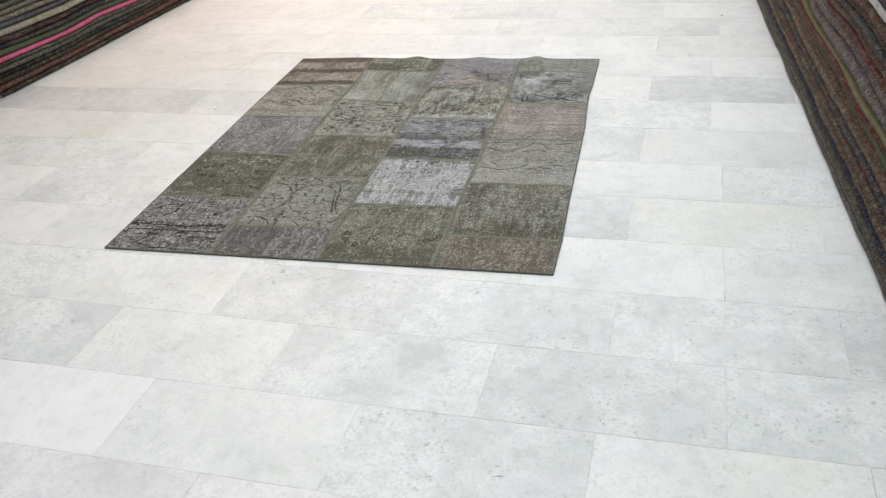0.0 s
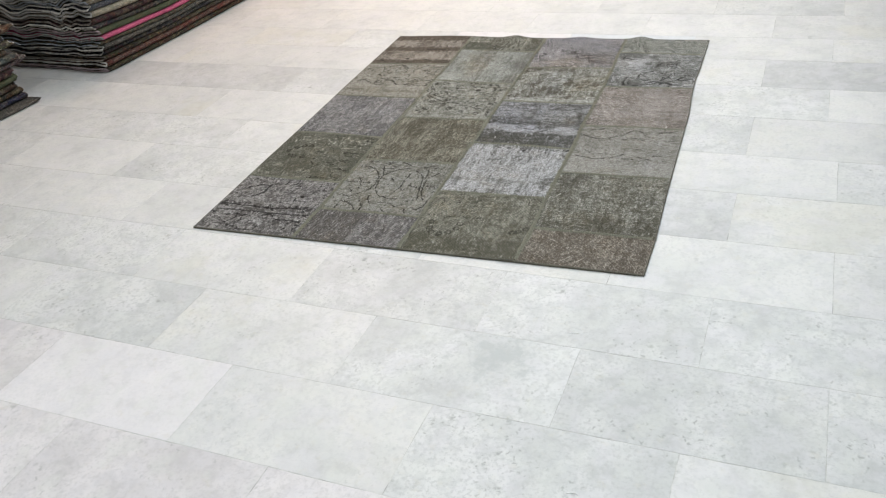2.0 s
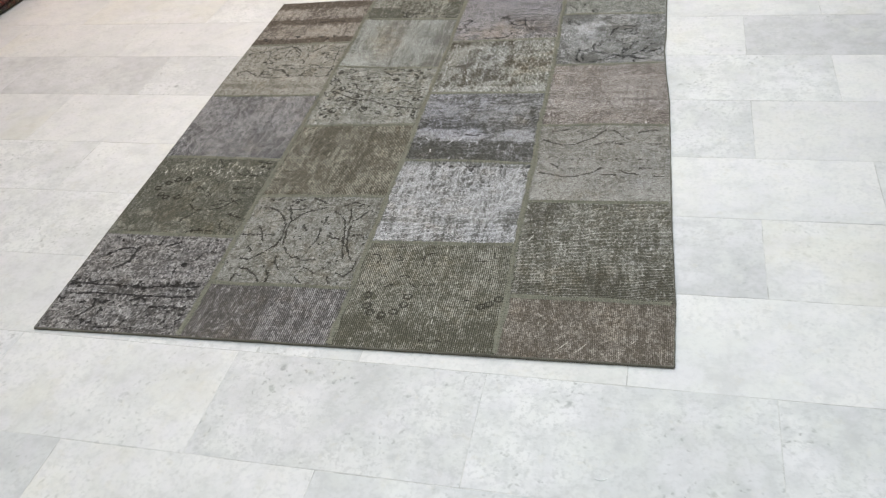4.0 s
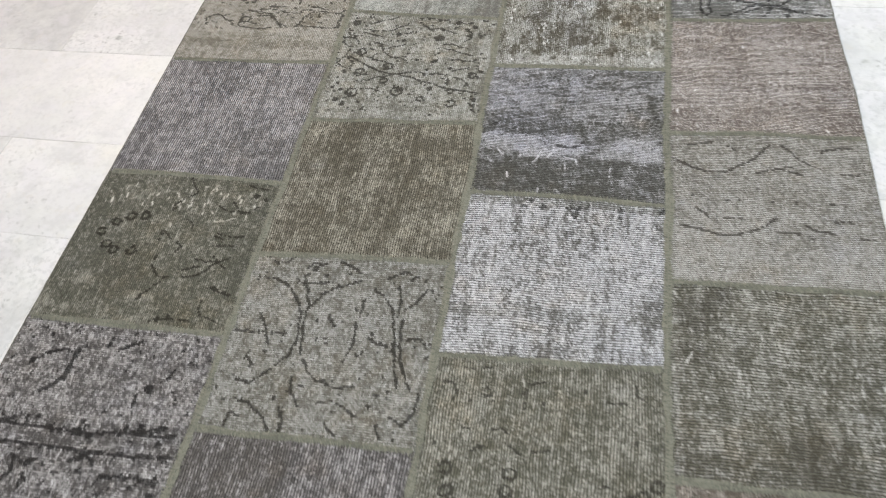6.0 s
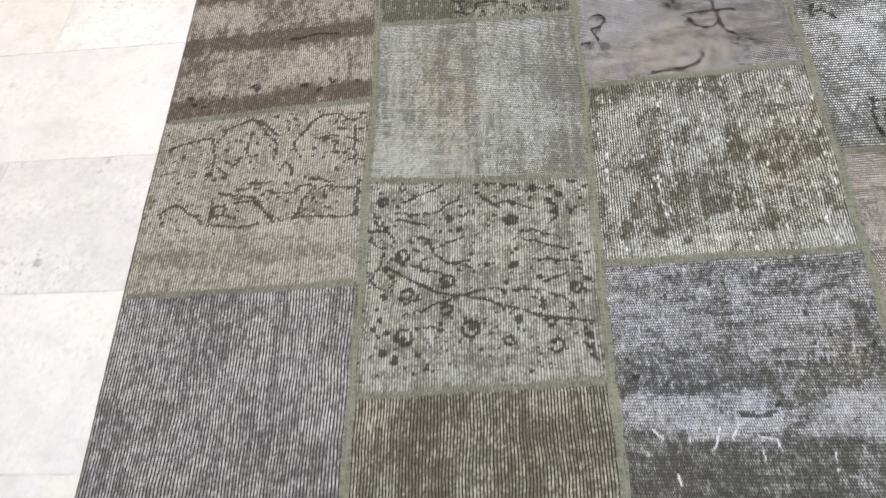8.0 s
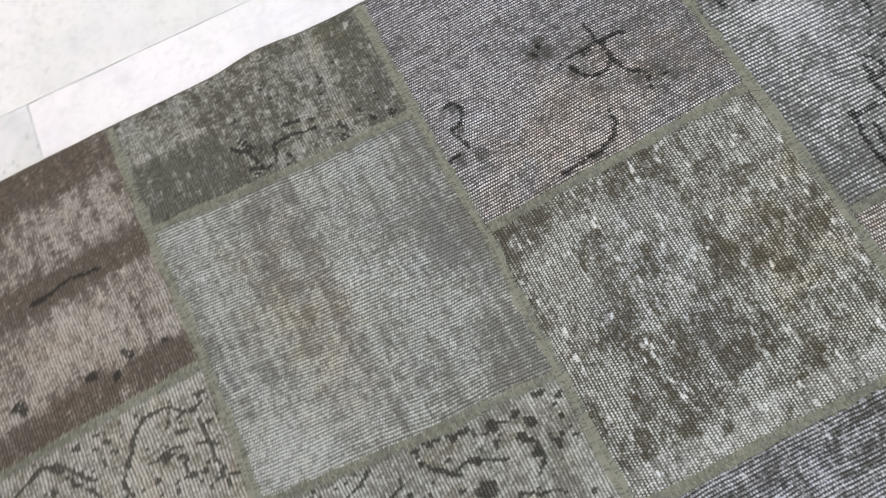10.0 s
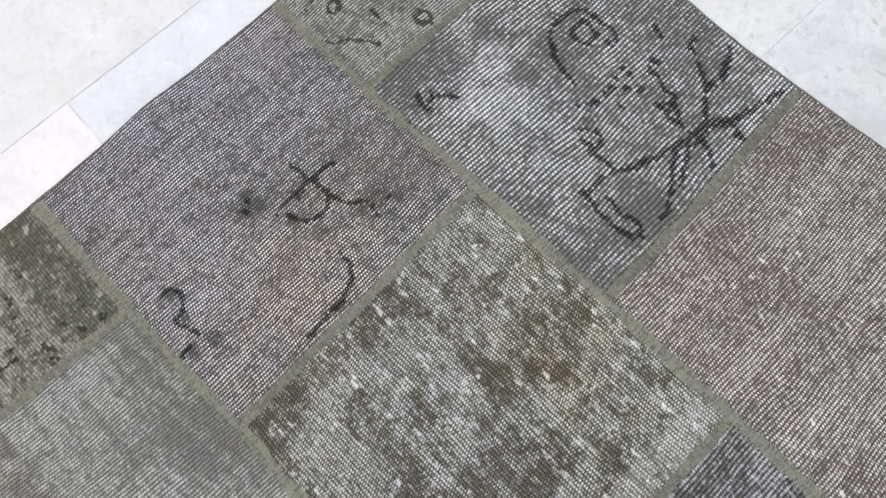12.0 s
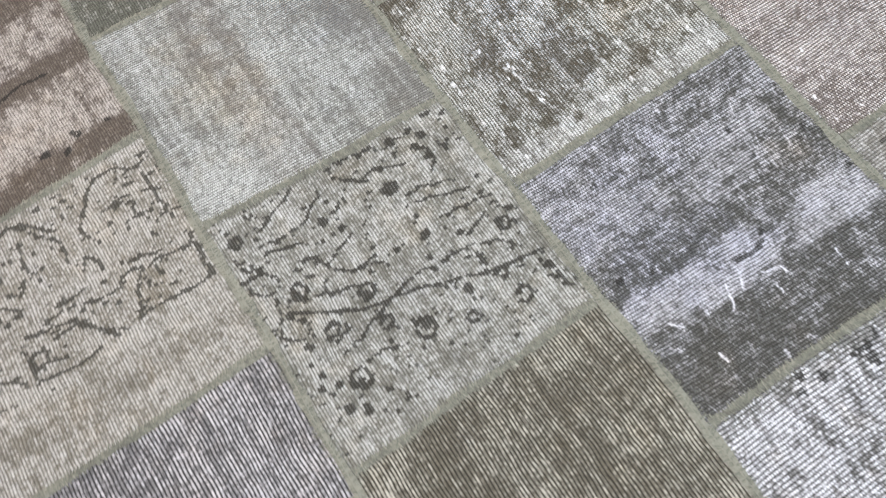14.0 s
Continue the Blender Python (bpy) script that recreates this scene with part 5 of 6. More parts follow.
p.stroke(((0.383, 0.424), (0.411, 0.411), (0.416, 0.378), (0.400, 0.349), (0.361, 0.344), (0.359, 0.390), (0.373, 0.418)))
p.stroke(((0.359, 0.390), (0.345, 0.344), (0.350, 0.298), (0.352, 0.265)))
p.stroke(((0.882, 0.368), (0.862, 0.314), (0.827, 0.262), (0.792, 0.223), (0.738, 0.187), (0.701, 0.151)), width=0.0075)
p.stroke(((0.974, 0.271), (0.925, 0.233), (0.857, 0.212), (0.805, 0.222)))
p.stroke(((0.701, 0.151), (0.638, 0.160), (0.560, 0.155), (0.498, 0.133), (0.446, 0.096), (0.395, 0.068), (0.342, 0.050)), width=0.008)
p.stroke(((0.698, 0.139), (0.650, 0.135), (0.570, 0.130), (0.517, 0.103), (0.465, 0.077)))
p.stroke(((0.701, 0.151), (0.736, 0.111), (0.790, 0.084), (0.863, 0.071), (0.916, 0.057), (0.951, 0.035)), width=0.008)
p.stroke(((0.695, 0.126), (0.753, 0.080), (0.727, 0.036), (0.722, 0.056)))
p.stroke(((0.647, 0.122), (0.621, 0.079), (0.590, 0.043), (0.623, 0.036)))
p.stroke(((0.666, 0.147), (0.576, 0.167), (0.484, 0.189), (0.400, 0.220), (0.353, 0.252), (0.282, 0.267), (0.240, 0.268), (0.211, 0.254)), width=0.0075)
p.stroke(((0.213, 0.280), (0.211, 0.242), (0.202, 0.186), (0.198, 0.125), (0.210, 0.075), (0.229, 0.058), (0.264, 0.076), (0.261, 0.105)))
p.stroke(((0.259, 0.224), (0.263, 0.194), (0.248, 0.156), (0.255, 0.125)))
p.stroke(((0.727, 0.414), (0.714, 0.365), (0.700, 0.318), (0.709, 0.264)))
p.stroke(((0.750, 0.434), (0.763, 0.408)))
p.stroke(((0.641, 0.301), (0.644, 0.268), (0.627, 0.230), (0.629, 0.198)))
p.stroke(((0.659, 0.284), (0.673, 0.256), (0.647, 0.223)))
p.stroke(((0.856, 0.499), (0.839, 0.460)))
p.stroke(((0.098, 0.867), (0.087, 0.829), (0.086, 0.800)))
p.stroke(((0.136, 0.837), (0.112, 0.819)))
p.stroke(((0.146, 0.807), (0.173, 0.785), (0.178, 0.775)))
p.stroke(((0.009, 0.809), (-0.002, 0.774), (-0.003, 0.748)))
p.blot(0.663, 0.471, 0.008)
p.blot(0.654, 0.436, 0.008)
p.blot(0.610, 0.460, 0.008)
p.blot(0.573, 0.452, 0.008)
p.blot(0.615, 0.413, 0.01)
p.blot(0.640, 0.374, 0.009)
p.blot(0.544, 0.450, 0.008)
p.blot(0.500, 0.465, 0.006)
p.blot(0.546, 0.378, 0.006)
p.blot(0.683, 0.277, 0.006)
p.blot(0.910, 0.367, 0.006)
p.thin(0.361, 0.789, 0.05, 0.70)
p.thin(0.302, 0.661, 0.04, 0.70)
p.thin(0.210, 0.721, 0.04, 0.70)
p.thin(0.293, 0.584, 0.03, 0.60)
p.thin(0.217, 0.632, 0.03, 0.70)
p.thin(0.145, 0.756, 0.03, 0.60)
p.thin(0.197, 0.423, 0.025, 0.60)
p.thin(0.182, 0.320, 0.02, 0.60)
p.thin(0.997, 0.265, 0.03, 0.60)
p.thin(0.933, 0.102, 0.03, 0.60)
p.thin(0.394, 0.940, 0.03, 0.60)
p.thin(0.702, 0.654, 0.012, 0.60)
p.thin(0.554, 0.755, 0.03, 0.42)
p.smudge(0.327, 0.161, 0.03)
p.smudge(0.183, 0.949, 0.03)
p.smudge(0.270, 0.929, 0.03)
p.smudge(0.331, 0.096, 0.025)
p.smudge(0.333, 0.192, 0.02)
p.smudge(-0.023, 0.203, 0.03)
p.smudge(0.432, 0.874, 0.03)
p.smudge(0.902, 0.437, 0.02)
p.smudge(0.871, 0.260, 0.02)
p.smudge(0.405, 0.680, 0.02)
p.cast(0.29, 0.70, 0.3, 0.3, -0.8)
p.cast(-0.02, 0.61, 0.3, 0.3, 0.5)
p.cast(0.98, 0.20, 0.3, 0.3, -0.3)
p.wear(0.35, 0.6, 7, 47, 0.3, su=0.6, sv=2.0)
p.shade(0.4, noise_seed=45, scale=9, low=0.5, high=0.7)
put_piece(p, "black_line_wool", "grey and white striped piece with bold black outlines", base=(0.105, 0.105, 0.094), dark=(0.101, 0.101, 0.0909), light=(0.66, 0.66, 0.66), motif=(0.008, 0.008, 0.007), rib="x", pitch=0.0056, dot=0.0046, cross=0.62, ribs=1, bare=0.25, mott=0.3, size=24, long=1, fleck=0.2, dirt=0.6, cloud=0.5, tint=(0.103, 0.104, 0.0947), wavy=0.01, runs=0.4, single=0.4, warps=0.15, wefts=0.35, gap=0.45)
p = piece(3, 4.5, 5)
p.pen = 0.0042
p.stroke(((0.001, 0.522), (0.035, 0.434), (0.084, 0.376), (0.116, 0.278), (0.147, 0.164)))
p.stroke(((0.211, 0.432), (0.202, 0.322), (0.215, 0.264)))
p.ring(0.329, 0.131, 0.013)
p.ring(0.124, 0.633, 0.011)
p.stroke(((0.305, 0.207), (0.295, 0.099), (0.335, 0.057)))
p.stroke(((0.055, 0.777), (0.097, 0.790)))
p.cast(0.10, 0.29, 0.6, 0.6, -0.5)
put_piece(p, "ash_wool", "ash-grey piece with dark lines", base=(0.17, 0.17, 0.155), dark=(0.111, 0.109, 0.0937), light=(0.529, 0.541, 0.487), rib="x", pitch=0.0044, cross=0.8, ribs=0.8, bare=0.6, mott=0.6, size=40, long=1.2, fleck=0.3, dirt=0.7, cloud=0.4, wefts=0.5)



# seams: flat ribbons of overcast olive thread
def seam_material(name, base, dark):
    """Wool thread, each stitch a little lighter or darker than the next."""
    n = Nodes(name)
    at = n.node("ShaderNodeTexCoord", 3)
    a = n.noise(at, 260.0, 3.0, 0.6)
    b = n.noise(at, 14.0, 3.0, 0.5)
    each = n.node("ShaderNodeNewGeometry", "Random Per Island")
    body = n.mix(n.ramp(n.math("ADD", n.math("MULTIPLY", a, 0.6), n.math("MULTIPLY", b, 0.4)), 0.38, 0.6), dark, base)
    body = n.mix(n.math("MULTIPLY", n.ramp(n.noise(at, 420.0, 2.0, 0.6), 0.52, 0.6), 0.45), body, tuple(c * 0.5 for c in dark))
    body = n.mix(n.math("MULTIPLY", n.ramp(each, 0.35, 1.0), 0.6), body, tuple(min(0.5, c * 1.55) for c in base))
    body = n.mix(n.math("MULTIPLY", n.ramp(each, 0.3, 0.0), 0.5), body, dark)
    return n.done(body, 0.95, n.bump(a, 0.5, 0.001), 0.12)


M_SEAM = seam_material("olive_seam_thread", (0.178, 0.176, 0.138), (0.104, 0.103, 0.081))
M_BIND = seam_material("dark_edge_binding", (0.125, 0.118, 0.094), (0.065, 0.061, 0.05))


def seam(xa, ya, xb, yb, width, seed, column=None):
    """A sewn seam from a to b: a low ribbon crossed by slanting stitches."""
    length = math.hypot(xb - xa, yb - ya)
    dx, dy = (xb - xa) / length, (yb - ya) / length
    n = int(length / 0.006) + 2
    s = np.linspace(0, length, n)
    half = width / 2 * (0.55 + 0.7 * value_noise(s, s * 0 + seed, 45, seed))
    rows = []
    for off, rise in ((-1.0, 0.0002), (-0.6, 0.0011), (0.0, 0.0015), (0.6, 0.0011), (1.0, 0.0002)):
        x, y = rug_warp(xa + dx * s - dy * half * off, ya + dy * s + dx * half * off, column)
        rows.append(np.stack([x, y, rug_height(x, y) + rise], 1))
    verts = np.stack(rows, 1).reshape(-1, 3)
    faces = grid_faces(n, 5, flip=True)
    r = random.Random(seed)
    k = np.arange(0, length, 0.0029)
    sv, sf = [], []
    for d in k:
        d += r.uniform(-0.0008, 0.0008)
        for side in (-1, 1):
            w = width * r.uniform(0.35, 0.8)
            lean = r.uniform(-0.001, 0.0045)
            base = np.array([[d - 0.0012, 0.05 * width * side], [d + 0.0008, 0.05 * width * side], [d + 0.0004 + lean, w * side], [d - 0.0006 + lean, w * side]])
            px, py = rug_warp(xa + dx * base[:, 0] - dy * base[:, 1], ya + dy * base[:, 0] + dx * base[:, 1], column)
            top = rug_height(px, py) + np.array([0.0023, 0.0023, 0.0011, 0.0011])
            q = [len(verts) + len(sv) + i for i in range(4)]
            sv += np.stack([px, py, top], 1).tolist()
            sf.append(q if side > 0 else q[::-1])
    data = array_mesh("seam", np.concatenate([verts, np.array(sv)]), np.concatenate([faces, np.array(sf)]), M_SEAM)
    return part("seam", data, rug)


for c in (1, 2, 3):
    seam(c * P, 0.004, c * P, RUG_Y1 - 0.004, 0.0148, 40 + c)
for c in range(4):
    for k in range(1, 6):
        level = k * P if c % 2 == 0 else (k - 0.5) * P
        if level < 1.95:
            seam(EDGES_X[c] + 0.008, level, EDGES_X[c + 1] - 0.008, level, 0.0130, 60 + 10 * c + k, c)


def binding(points, name="binding"):
    """Overcast edge: a thin rounded cord along the rim, from the floor to the rug's top."""
    p = np.array(points)
    ring = 8
    a = np.linspace(0, 2 * math.pi, ring, endpoint=False)
    d = np.gradient(p[:, :2], axis=0)
    d /= np.linalg.norm(d, axis=1)[:, None]
    nx, ny = -d[:, 1], d[:, 0]
    top = rug_height(np.clip(p[:, 0], RUG_X0, RUG_X1), np.clip(p[:, 1], 0, RUG_Y1)) + 0.0006
    mid, half = (top + np.maximum(0.0, top - 0.012)) / 2, (top - np.maximum(0.0, top - 0.012)) / 2
    wob = 0.0026 * (0.75 + 0.5 * value_noise(np.arange(len(p)) * 0.37, np.zeros(len(p)), 1.0, 77))
    v = np.stack([np.stack([p[:, 0] + nx * wob * math.cos(t), p[:, 1] + ny * wob * math.cos(t), mid + half * math.sin(t)], 1) for t in a], 1)
    n = len(p)
    q = [(i * ring + j, i * ring + (j + 1) % ring, (i + 1) * ring + (j + 1) % ring, (i + 1) * ring + j) for i in range(n - 1) for j in range(ring)]
    return part("binding", array_mesh("binding", v.reshape(-1, 3), q, M_BIND), rug, "dark overcast edge cord")


for (ax, ay), (bx, by) in (((RUG_X0, 0), (RUG_X1, 0)), ((RUG_X1, 0), (RUG_X1, RUG_Y1)), ((RUG_X1, RUG_Y1), (RUG_X0, RUG_Y1)), ((RUG_X0, RUG_Y1), (RUG_X0, 0))):
    k = np.linspace(0, 1, 240)
    ex, ey = ax + (bx - ax) * k, ay + (by - ay) * k
    binding(np.stack(rug_warp(ex, ey), 1))


# ---- stacks of folded rugs along both sides ----
ENDS = [seam_material("cream_overcast_wool", (0.52, 0.50, 0.45), (0.32, 0.30, 0.27)), seam_material("grey_overcast_wool", (0.36, 0.345, 0.32), (0.17, 0.163, 0.155)), seam_material("brown_overcast_wool", (0.17, 0.15, 0.13), (0.07, 0.06, 0.055)),
        seam_material("slate_overcast_wool", (0.24, 0.255, 0.275), (0.12, 0.13, 0.142)), seam_material("mauve_overcast_wool", (0.31, 0.25, 0.258), (0.15, 0.12, 0.125))]
PILES = {
    "umber": pile("umber_pile", ((0.052, 0.038, 0.023), (0.103, 0.068, 0.044), (0.058, 0.063, 0.026))),
    "brown": pile("brown_pile", ((0.074, 0.048, 0.034), (0.137, 0.091, 0.066), (0.050, 0.029, 0.024))),
    "rust": pile("rust_pile", ((0.118, 0.052, 0.037), (0.157, 0.095, 0.064), (0.070, 0.034, 0.028))),
    "slate": pile("slate_pile", ((0.048, 0.050, 0.058), (0.115, 0.115, 0.110), (0.030, 0.030, 0.039))),
    "grey": pile("grey_pile", ((0.106, 0.103, 0.091), (0.15, 0.145, 0.127), (0.075, 0.073, 0.065)), figured=0.12),
    "olive": pile("olive_pile", ((0.098, 0.098, 0.056), (0.137, 0.134, 0.088), (0.068, 0.068, 0.039))),
    "moss": pile("moss_pile", ((0.078, 0.093, 0.053), (0.098, 0.112, 0.067), (0.067, 0.073, 0.043)), 40, 0.25),
    "pink": pile("pink_pile", ((0.570, 0.109, 0.218), (0.570, 0.142, 0.257)), 40, 0.15),
    "maroon": pile("maroon_pile", ((0.058, 0.024, 0.029), (0.116, 0.055, 0.055), (0.034, 0.025, 0.028))),
    "cream": pile("cream_pile", ((0.350, 0.317, 0.234), (0.427, 0.389, 0.299), (0.259, 0.233, 0.169)), 40, 0.4),
    "navy": pile("navy_pile", ((0.024, 0.028, 0.066), (0.045, 0.052, 0.10), (0.015, 0.016, 0.034)), figured=0.2),
    "tan": pile("tan_pile", ((0.147, 0.108, 0.066), (0.202, 0.154, 0.098), (0.083, 0.044, 0.034))),
    "red": pile("red_pile", ((0.12, 0.017, 0.022), (0.085, 0.035, 0.034), (0.16, 0.03, 0.03)), figured=0.4),
    "mustard": pile("mustard_pile", ((0.135, 0.12, 0.062), (0.16, 0.142, 0.08)), 40, 0.25),
    "mauve": pile("mauve_pile", ((0.135, 0.105, 0.112), (0.15, 0.085, 0.095), (0.10, 0.10, 0.11)), figured=0.35),
    "brick": pile("brick_pile", ((0.17, 0.052, 0.040), (0.22, 0.085, 0.060), (0.085, 0.032, 0.028)), figured=0.22),
    "faded_blue": pile("faded_blue_pile", ((0.085, 0.098, 0.125), (0.17, 0.175, 0.185), (0.045, 0.052, 0.075)), figured=0.15),
    "sand": pile("sand_pile", ((0.20, 0.175, 0.125), (0.29, 0.26, 0.195), (0.115, 0.095, 0.065)), figured=0.2),
    "white": pile("white_pile", ((0.538, 0.538, 0.526), (0.540, 0.540, 0.540)), 40, 0.25),
    "black": pile("black_pile", ((0.025, 0.025, 0.030), (0.045, 0.045, 0.051))),
    "teal": pile("teal_pile", ((0.079, 0.097, 0.097), (0.135, 0.147, 0.142), (0.055, 0.062, 0.069))),
}


def folded_rug(name, base, along, side, length, depth, z0, z1, material, seed, wave, end_shift, label, group, loose=0.006, out=0.0):
    """A rug folded once, its round fold towards side and its cut ends at both ends of the length.
    base: where the fold's face meets the near end; along: direction of the fold; wave: shared sag of the stack."""
    thick = z1 - z0
    sheet = thick * 0.46
    r = random.Random(seed)
    shift = r.uniform(-loose, loose) - out
    rows = max(24, int(length / 0.045))
    s = np.linspace(end_shift, length + r.uniform(-0.03, 0.03), rows)
    # mid line of the folded sheet, from the free end of the lower ply round the nose to the free end of the upper ply
    reach = depth - r.uniform(0.0, 0.06)
    radius = (thick - sheet) / 2
    inner = np.r_[np.linspace(reach, 0.35, 10)[:-1], np.linspace(0.35, thick / 2, 26)]
    a = np.linspace(-math.pi / 2, math.pi / 2, 9)
    mid_w = np.r_[inner, thick / 2 - radius * np.cos(a[1:-1]), inner[::-1]]
    mid_z = np.r_[np.full(len(inner), -radius), radius * np.sin(a[1:-1]), np.full(len(inner), radius)]
    tang = np.gradient(np.stack([mid_w, mid_z], 1), axis=0)
    tang /= np.linalg.norm(tang, axis=1)[:, None]
    norm = np.stack([tang[:, 1], -tang[:, 0]], 1)
    outer = np.stack([mid_w, mid_z], 1) + norm * sheet / 2
    back = (np.stack([mid_w, mid_z], 1) - norm * sheet / 2)[::-1]
    ring = np.concatenate([outer, back])
    m = len(ring)
    ss, ww = np.repeat(s, m), np.tile(ring[:, 0], rows)
    zz = np.tile(ring[:, 1], rows)
    ply = np.sign(zz) * r.uniform(-0.012, 0.012)
    for end, way in ((s[0], 1), (s[-1], -1)):
        ss = ss + (0.028 * (value_noise(ww, ww * 0 + seed * 0.37, 9.0, seed + 3) - 0.5) + ply) * np.exp(-np.abs(ss - end) / 0.12)
    nose = 0.010 * (value_noise(ss, ss * 0 + seed, 2.6, seed) - 0.5) + 0.007 * (value_noise(ss, ss * 0, 8.0, seed + 1) - 0.5)
    nose = nose + r.uniform(-0.005, 0.03) * np.exp(-np.abs(ss - s[0]) / 0.1)
    swell = 1 + 0.16 * (value_noise(ss, ss * 0, 4.0, seed + 2) - 0.5)
    ww = ww + shift + nose
    z = (z0 + z1) / 2 + zz * swell * 0.88 + wave(ss, ww, (z0 + z1) / 2)
    x = base[0] + along[0] * ss + side[0] * -ww
    y = base[1] + along[1] * ss + side[1] * -ww
    verts = np.stack([x, y, np.maximum(z, 0.0015)], 1)
    i, j = np.divmod(np.arange((rows - 1) * m), m)
    quads = np.stack([i * m + j, i * m + (j + 1) % m, (i + 1) * m + (j + 1) % m, (i + 1) * m + j], 1)
    if along[0] * side[1] - along[1] * side[0] > 0:
        quads = quads[:, ::-1]
    half = m // 2
    caps = []
    for row in (0, rows - 1):
        for k in range(half - 1):
            q = [row * m + k, row * m + k + 1, row * m + m - 2 - k, row * m + m - 1 - k]
            caps.append(q)
    thing = new(name)
    tagged(thing, label, "rug", group)
    part("folded_body", array_mesh("folded_body", verts, np.concatenate([quads, np.array(caps)]), material), thing)
    # overcast ends: a cord along the mid line at each cut end
    for row in (0, rows - 1):
        line = (verts[row * m: row * m + half] + verts[row * m + m - 1 - np.arange(half)]) / 2
        out = -1 if row == 0 else 1
        line[:, 0] += along[0] * 0.002 * out
        line[:, 1] += along[1] * 0.002 * out
        fine = np.linspace(0, half - 1, half * 5)
        line = np.stack([np.interp(fine, np.arange(half), line[:, c]) for c in range(3)], 1)
        cord = []
        rad = sheet * 0.32
        t3 = np.gradient(line, axis=0)
        t3 /= np.linalg.norm(t3, axis=1)[:, None] + 1e-9
        e1 = np.array([along[0], along[1], 0.0])
        e2 = np.cross(t3, e1)
        wob = 0.45 + 1.0 * value_noise(fine * 1.7, fine * 0 + seed, 1.0, seed + 5)
        ringn = 6
        for t in np.linspace(0, 2 * math.pi, ringn, endpoint=False):
            cord.append(line + (e1 * math.cos(t) * 0.006 + e2 * math.sin(t) * rad) * wob[:, None])
        cv = np.stack(cord, 1).reshape(-1, 3)
        cv[:, 2] = np.maximum(cv[:, 2], 0.001)
        n = len(line)
        cq = [(a1 * ringn + b1, a1 * ringn + (b1 + 1) % ringn, (a1 + 1) * ringn + (b1 + 1) % ringn, (a1 + 1) * ringn + b1) for a1 in range(n - 1) for b1 in range(ringn)]
        part("overcast_end", array_mesh("overcast_end", cv, cq, ENDS[(0, 3, 1, 4, 0, 2, 1)[seed % 7]]), thing, "overcast cut end")
    return thing


def stack(base, along, side, length, depth, layers, seed, sag, group, where, loose=0.006, end_play=0.02, toe=0.0):
    r = random.Random(seed)

    def wave(s, w, z):
        k = min(1.0, z / 0.3)
        deep = smooth(w, 0.02, 0.3)
        ends = np.exp(-np.abs(s) / 0.22) + np.exp(-np.abs(s - length) / 0.22)
        rumple = 0.05 * ends * smooth(w, 0.03, 0.12) * (value_noise(w * 8.0, w * 0 + z * 5.0, 1.0, seed + 4) - 0.5) + 0.022 * ends * smooth(w, 0.02, 0.08) * (value_noise(w * 24.0, w * 0 + z * 7.0, 1.0, seed + 6) - 0.5)
        return k * rumple + k * (sag * (fractal(s, w * 2, 1.6, seed, 2) - 0.5) + deep * sag * 0.8 * (value_noise(s * 0.5, w, 7.0, seed + 9) - 0.5)) + k * 0.006 * np.sin(s * 7 + z * 9)

    z = 0.002
    for k, (tone, thick, words) in enumerate(layers):
        folded_rug("folded_rug", base, along, side, length, depth, z, z + thick, PILES[tone], seed * 50 + k, wave, r.uniform(-end_play, end_play) + (0.022 if tone == "pink" else 0.0),
                   words + " folded rug in " + where, group, loose, toe if k == 0 else 0.0)
        z += thick


def unit(x, y):
    k = math.hypot(x, y)
    return (x / k, y / k)


LEFT_LAYERS = [("umber", 0.03, "dark umber"), ("brick", 0.034, "red-brown patterned"), ("umber", 0.024, "dark brown"), ("slate", 0.03, "slate patterned"),
               ("grey", 0.026, "grey patterned"), ("olive", 0.022, "thin olive"), ("pink", 0.028, "plain bright pink"), ("moss", 0.033, "plain moss green"),
               ("slate", 0.03, "slate and grey"), ("maroon", 0.034, "dark maroon"), ("cream", 0.04, "cream patterned"), ("faded_blue", 0.034, "faded blue patterned"),
               ("sand", 0.028, "sand-coloured"), ("sand", 0.03, "pale tan patterned"), ("grey", 0.032, "worn grey"), ("brown", 0.03, "brown"), ("slate", 0.03, "slate")]
stack((-1.493, 1.380), unit(0.075, 1), unit(1, -0.075), 2.9, 0.95, LEFT_LAYERS, 3, 0.045, "rugs of the long stack", "a tall stack", 0.006, 0.012)
NEAR_LAYERS = [("grey", 0.02, "grey-brown"), ("navy", 0.03, "navy"), ("umber", 0.03, "umber"), ("brown", 0.036, "brown"), ("moss", 0.036, "moss green"), ("maroon", 0.036, "dark maroon"),
               ("mauve", 0.034, "rose patterned"), ("teal", 0.036, "pale teal"), ("tan", 0.036, "tan"), ("olive", 0.034, "olive"), ("slate", 0.032, "slate"), ("brown", 0.03, "brown")]
stack((-1.70, 0.998), unit(-0.12, -1), unit(1, -0.12), 1.9, 0.95, NEAR_LAYERS, 5, 0.04, "rugs of the near stack", "a stack with fringed ends", 0.018, 0.05, 0.05)
